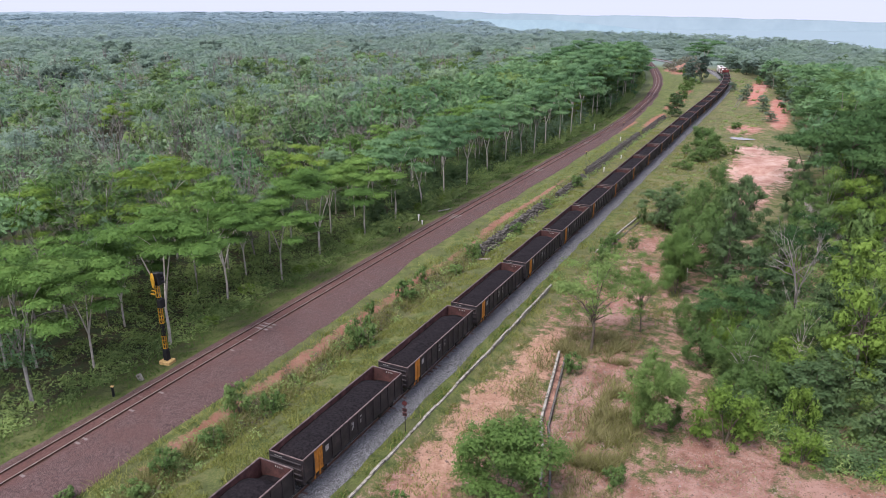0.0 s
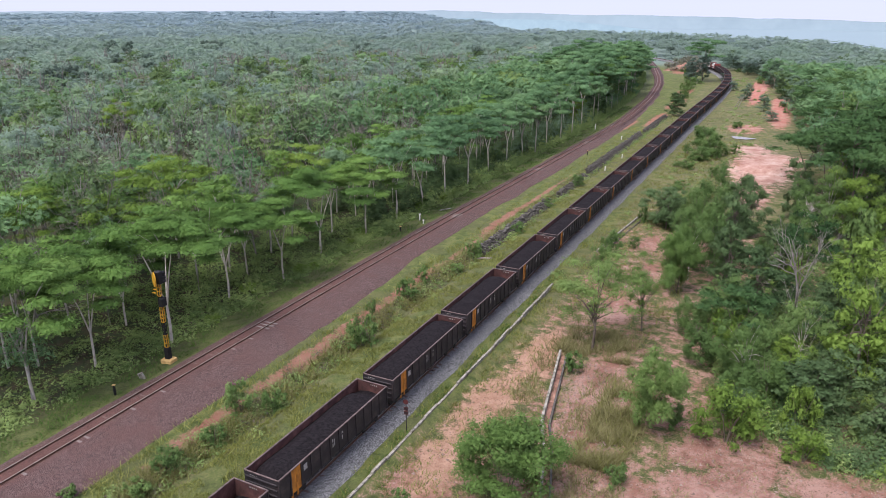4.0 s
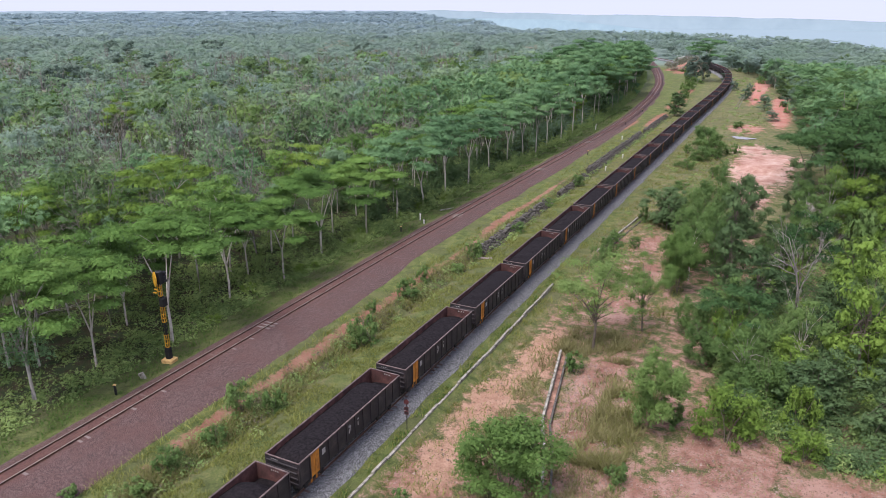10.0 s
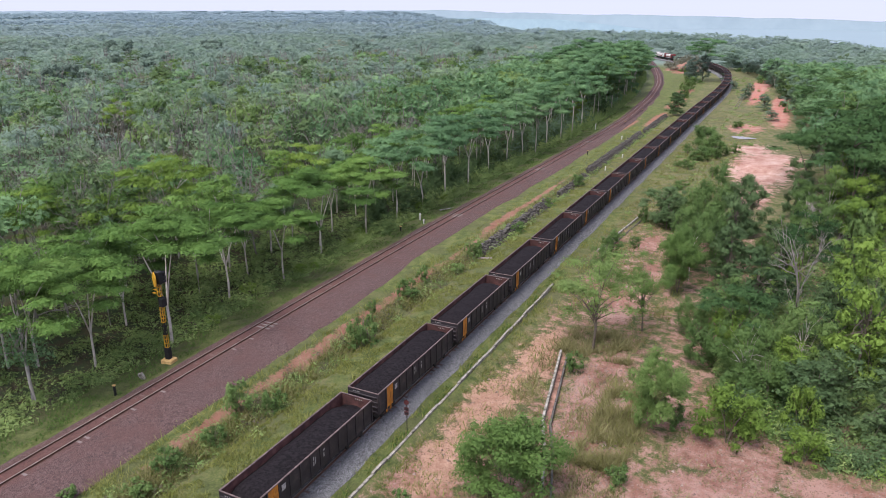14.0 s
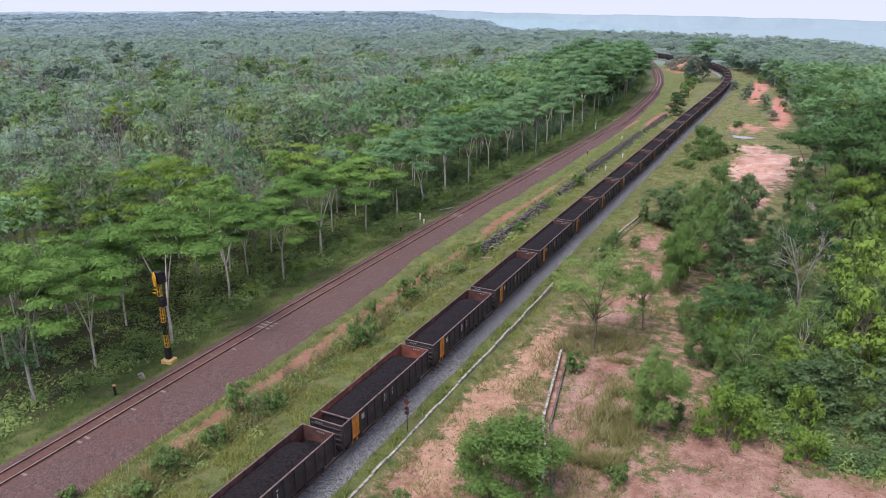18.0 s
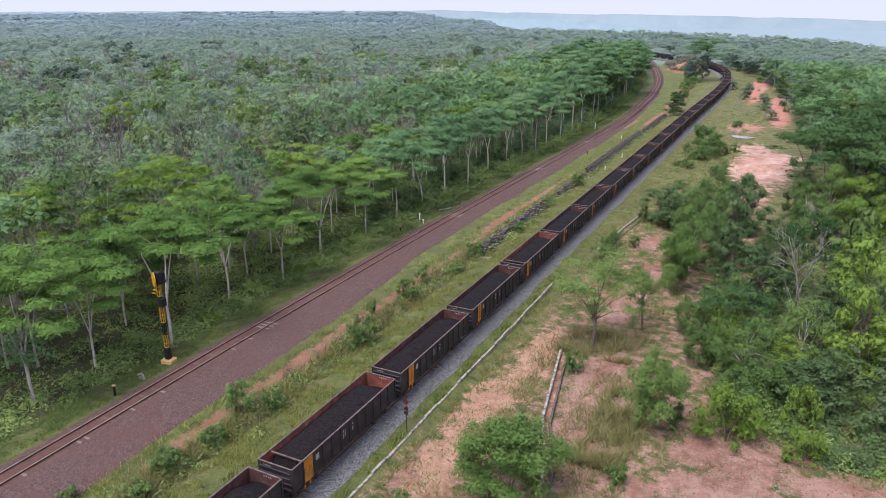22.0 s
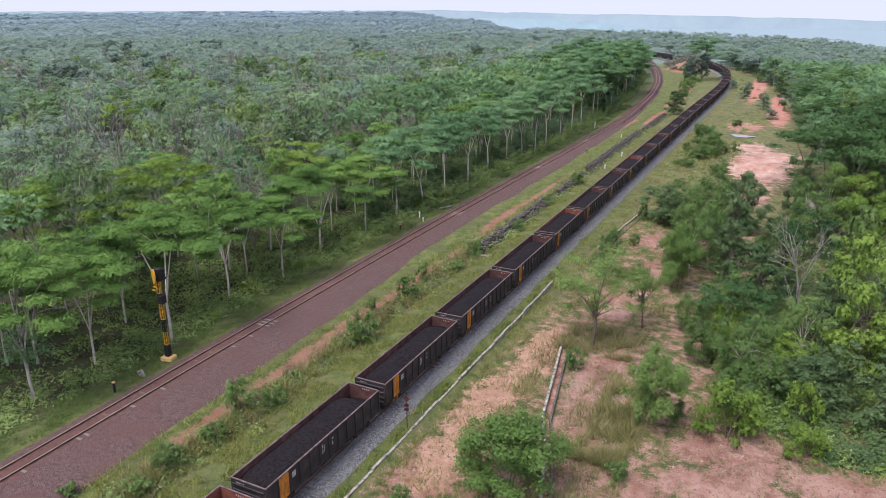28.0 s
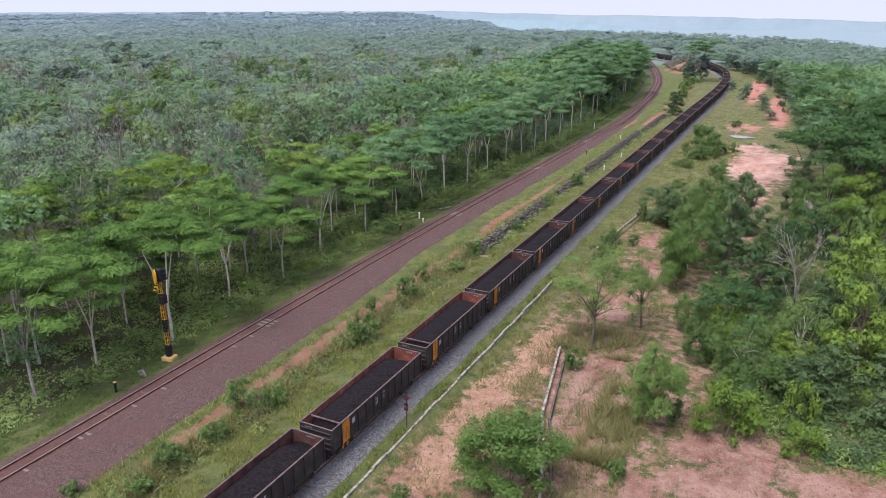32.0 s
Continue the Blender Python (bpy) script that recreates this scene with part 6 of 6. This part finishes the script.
def build_undergrowth():
    r = np.random.RandomState(81)

    def left_edge(n):
        y = 18 + 300 * r.uniform(0, 1, n) ** 1.5
        return side_x(y) - 6.4 - np.abs(r.normal(size=n)) * 11, y

    def left_wall(n):
        y = 76 + 280 * r.uniform(0, 1, n)
        return side_x(y) - 5.8 - np.abs(r.normal(size=n)) * 2.2, y

    def right_edge(n):
        y = r.uniform(49.5, 100, n)
        return np.array([edge_right(v) for v in y]) + r.uniform(0, 13, n), y

    def open_strip(n):
        y = 90 + 260 * r.uniform(0, 1, n)
        return loaded_x(y) + r.uniform(4, 17, n), y

    def ditch(n):
        y = 20 + 140 * r.uniform(0, 1, n) ** 1.2
        return loaded_x(y) - 8.9 + r.normal(size=n) * 0.8, y

    def thicket(n):
        y = 49.5 + 40 * r.uniform(0, 1, n) ** 1.4
        return np.array([edge_right(v) for v in y]) + 0.5 + 14 * r.uniform(0, 1, n), y

    def wood_floor(n):
        y = 16 + 120 * r.uniform(0, 1, n) ** 1.3
        return side_x(y) - 6.0 - 20 * r.uniform(0, 1, n) ** 1.2, y

    def edge_band(n):
        y = 34 + 110 * r.uniform(0, 1, n)
        return side_x(y) - r.uniform(5.6, 10.5, n), y

    def on_wall(n):
        y = 78 + 136 * r.uniform(0, 1, n)
        return loaded_x(y) - 8.0 + r.normal(size=n) * 0.45, y

    def far_wall(n):
        y = 175 + 185 * r.uniform(0, 1, n)
        return side_x(y) - 6.5 - np.abs(r.normal(size=n)) * 3.0, y

    def right_wood(n):
        y = 92 + 130 * r.uniform(0, 1, n)
        return np.array([edge_right(v) for v in y]) + r.uniform(0, 30, n), y

    def inner_wood(n):
        y = 84 + 266 * r.uniform(0, 1, n)
        return side_x(y) - 8.5 - 16 * r.uniform(0, 1, n) ** 1.3, y

    def shrub_belt(n):
        y = 47 + 38 * r.uniform(0, 1, n)
        return side_x(y) - 6.2 - 14 * r.uniform(0, 1, n) ** 1.2, y

    def behind_edge(n):
        y = 88 + 180 * r.uniform(0, 1, n)
        return side_x(y) - r.uniform(9.5, 17, n), y

    # Dark leaves put the wood's shade into colour; far shrubs get haze put in.
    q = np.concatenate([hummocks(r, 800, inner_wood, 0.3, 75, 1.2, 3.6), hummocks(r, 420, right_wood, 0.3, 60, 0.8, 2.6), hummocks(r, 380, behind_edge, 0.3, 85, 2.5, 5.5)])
    tagged(new("understorey", quads("understorey", q, [M_DARK, M_HAZY], index=(q[:, 0, 1] > r.uniform(120, 230, len(q))).astype(int))), "shrubs under the trees, coloured dark for the shade there", "undergrowth", kind="stuff")
    q = [hummocks(r, 3, thicket, 0.115, 220, 0.7, 2.2) for _ in range(190)]
    # Mostly dark leaves on the right: deep shade put into the colour.
    pick = [2 if a[..., 0].mean() > 3.0 and r.uniform() < 0.85 else (0, 0, 1, 1, 2, 3)[r.randint(6)] for a in q]
    kinds = np.repeat(np.array(pick), [len(a) for a in q])
    tagged(new("thicket", quads("thicket", np.concatenate(q), [M_UNDER, M_LEAFY, M_DARK, M_BRIGHT], index=kinds)), "dense mixed thicket of shrubs and saplings", "undergrowth", kind="stuff")
    v = [hummocks(r, 1300, left_edge, 0.17, 55, 0.3, 1.1), hummocks(r, 280, right_edge, 0.19, 110, 0.6, 1.6), hummocks(r, 430, ditch, 0.11, 75, 0.3, 0.9), hummocks(r, 640, left_wall, 0.24, 70, 0.9, 2.6), hummocks(r, 620, edge_band, 0.125, 60, 0.3, 0.85), hummocks(r, 420, shrub_belt, 0.15, 70, 0.8, 2.0), hummocks(r, 340, on_wall, 0.15, 50, 0.4, 1.1), hummocks(r, 260, far_wall, 0.34, 60, 1.6, 4.2), hummocks(r, 1500, wood_floor, 0.14, 50, 0.2, 0.7), hummocks(r, 190, open_strip, 0.16, 90, 0.3, 1.0)]
    v = np.concatenate(v)
    tagged(new("dead_stalks", quads("dead_stalks", np.concatenate([hummocks(r, 150, ditch, 0.1, 70, 0.4, 1.0), hummocks(r, 60, on_wall, 0.14, 50, 0.4, 0.9), hummocks(r, 70, wood_floor, 0.12, 60, 0.3, 0.8)]), [M_DEAD])), "brown dead stalks and dry brush among the grass", "dry brush", kind="stuff")
    tagged(new("undergrowth", quads("undergrowth", v, [M_UNDER])), "tangle of low leafy undergrowth at the edge of the woods", "undergrowth", kind="stuff")


def build_loose_stones():
    """Small stones and fallen leaves scattered over the bare red earth."""
    r = np.random.RandomState(83)

    def spots(n, spread):
        k = r.randint(0, len(BARE), n)
        c = np.array(BARE)[k]
        a, q = r.uniform(0, 6.28, n), np.sqrt(r.uniform(0, 1, n)) * spread
        x, y = c[:, 0] + np.cos(a) * q * c[:, 2], c[:, 1] + np.sin(a) * q * c[:, 3]
        ok = (y < 130) & (x > loaded_x(y) + 3.8)
        return x[ok], y[ok]

    x, y = spots(9000, 1.2)
    gx, gy = r.uniform(-14.6, -8.8, 7000), r.uniform(35, 57, 7000)
    x, y = np.concatenate([x, gx - 0.19 * (gy - 46)]), np.concatenate([y, gy])
    n = len(x)
    size = r.uniform(0.03, 0.085, n) * np.where(r.uniform(0, 1, n) < 0.06, 2.2, 1.0)
    tetra = np.array([(1, 0, 0), (-0.5, 0.87, 0), (-0.5, -0.87, 0), (0, 0, 0.8)])
    v = tetra[None] * size[:, None, None] * r.uniform(0.6, 1.3, (n, 4, 3))
    an = r.uniform(0, 6.28, n)
    c, s = np.cos(an)[:, None], np.sin(an)[:, None]
    v = np.stack([v[..., 0] * c - v[..., 1] * s + x[:, None], v[..., 0] * s + v[..., 1] * c + y[:, None], v[..., 2] + (land(x, y) - 0.01)[:, None]], 2)
    f = np.concatenate([v[:, [0, 1, 3]], v[:, [1, 2, 3]], v[:, [2, 0, 3]]])
    tagged(new("loose_stones", quads("loose_stones", f, [M_PEBBLE])), "small loose stones on bare red earth", "stones", kind="stuff")
    x, y = spots(15000, 1.5)
    cl = np.stack([x, y, land(x, y) + 0.03, np.full(len(x), 0.2), np.full(len(x), 0.03)], 1)
    tagged(new("leaf_litter", quads("leaf_litter", cards(r, cl, len(x), 0.08, 0.9, 0.2), [M_LITTER])), "brown fallen leaves and dry stalks", "litter", kind="stuff")


build_grass()
build_undergrowth()
build_loose_stones()


def build_mound():
    """Heap of dug red earth before the cutting."""
    xs, ys = np.linspace(-11, 11, 34), np.linspace(-6, 6, 24)
    gx, gy = np.meshgrid(xs, ys)
    z = 3.4 * np.exp(-(gx / 6.5) ** 2 - (gy / 3.2) ** 2) * (1 + 0.45 * wave(gx, gy, 44, 4)) + 0.25 * wave(gx, gy, 45, 1.6) * np.exp(-(gx / 9) ** 2) - 0.25
    ob = new("earth_mound", grid_mesh("earth_mound", xs, ys, z, M_EARTH))
    ob.matrix_basis = pose(-59.5, 384, float(land(-59.5, 384)), 0, 0, 25)
    tagged(ob, "rough heap of dug red earth beside the curve", "earth mound")


build_mound()


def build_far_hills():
    """Low ridges beyond the valley, distance haze put into their colour: bearing in degrees, height of the crest."""
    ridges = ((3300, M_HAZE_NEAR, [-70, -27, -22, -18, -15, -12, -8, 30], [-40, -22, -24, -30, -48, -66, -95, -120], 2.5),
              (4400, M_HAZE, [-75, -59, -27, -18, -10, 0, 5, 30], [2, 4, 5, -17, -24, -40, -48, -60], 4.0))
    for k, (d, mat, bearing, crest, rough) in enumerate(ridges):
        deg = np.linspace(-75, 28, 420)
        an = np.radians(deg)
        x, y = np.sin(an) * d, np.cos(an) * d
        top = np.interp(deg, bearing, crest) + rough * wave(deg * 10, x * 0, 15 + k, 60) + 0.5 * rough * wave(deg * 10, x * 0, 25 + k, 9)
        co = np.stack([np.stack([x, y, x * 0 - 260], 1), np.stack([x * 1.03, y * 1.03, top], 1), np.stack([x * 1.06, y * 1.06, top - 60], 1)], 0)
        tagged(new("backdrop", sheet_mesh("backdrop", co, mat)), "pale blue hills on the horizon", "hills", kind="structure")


build_far_hills()


def build_sleepers():
    r = np.random.RandomState(9)
    bm = bmesh.new()
    box(bm, -1.0, 1.0, -0.11, 0.11, -0.28, -0.125, 0.02)
    me = bpy.data.meshes.new("sleeper")
    bm.to_mesh(me)
    bm.free()
    me.materials.append(M_OLD_SLEEPER)
    pale = me.copy()
    pale.materials.clear()
    pale.materials.append(M_SLEEPER)
    for top, path in ((SIDE_TRACK, side_x), (LOADED_TRACK, loaded_x)):
        for k in range(280):
            y = 15 + k * 0.6
            bare = min(abs(y - q) for q in (48.7, 92, 128, 160)) < 1.0
            lift = 2.6 if path is side_x and (bare or (y < 46 and r.uniform() < 0.2)) else 0
            share("sleeper", pale if lift else me, pose(float(path(y)) + r.normal() * 0.03 + (0.12 if lift else 0), y, r.uniform(-0.06, -0.03) + (0.05 if bare else 0), 0, -lift, r.normal() * 0.7), top)


build_sleepers()

# ---------------------------------------------------------------- motions


def motions():
    times = [k * 2.0 for k in range(17)]
    for ob, ahead in WAGONS:
        walk(ob, [(t, loaded_pose(train_way(t) + ahead)) for t in times])


motions()
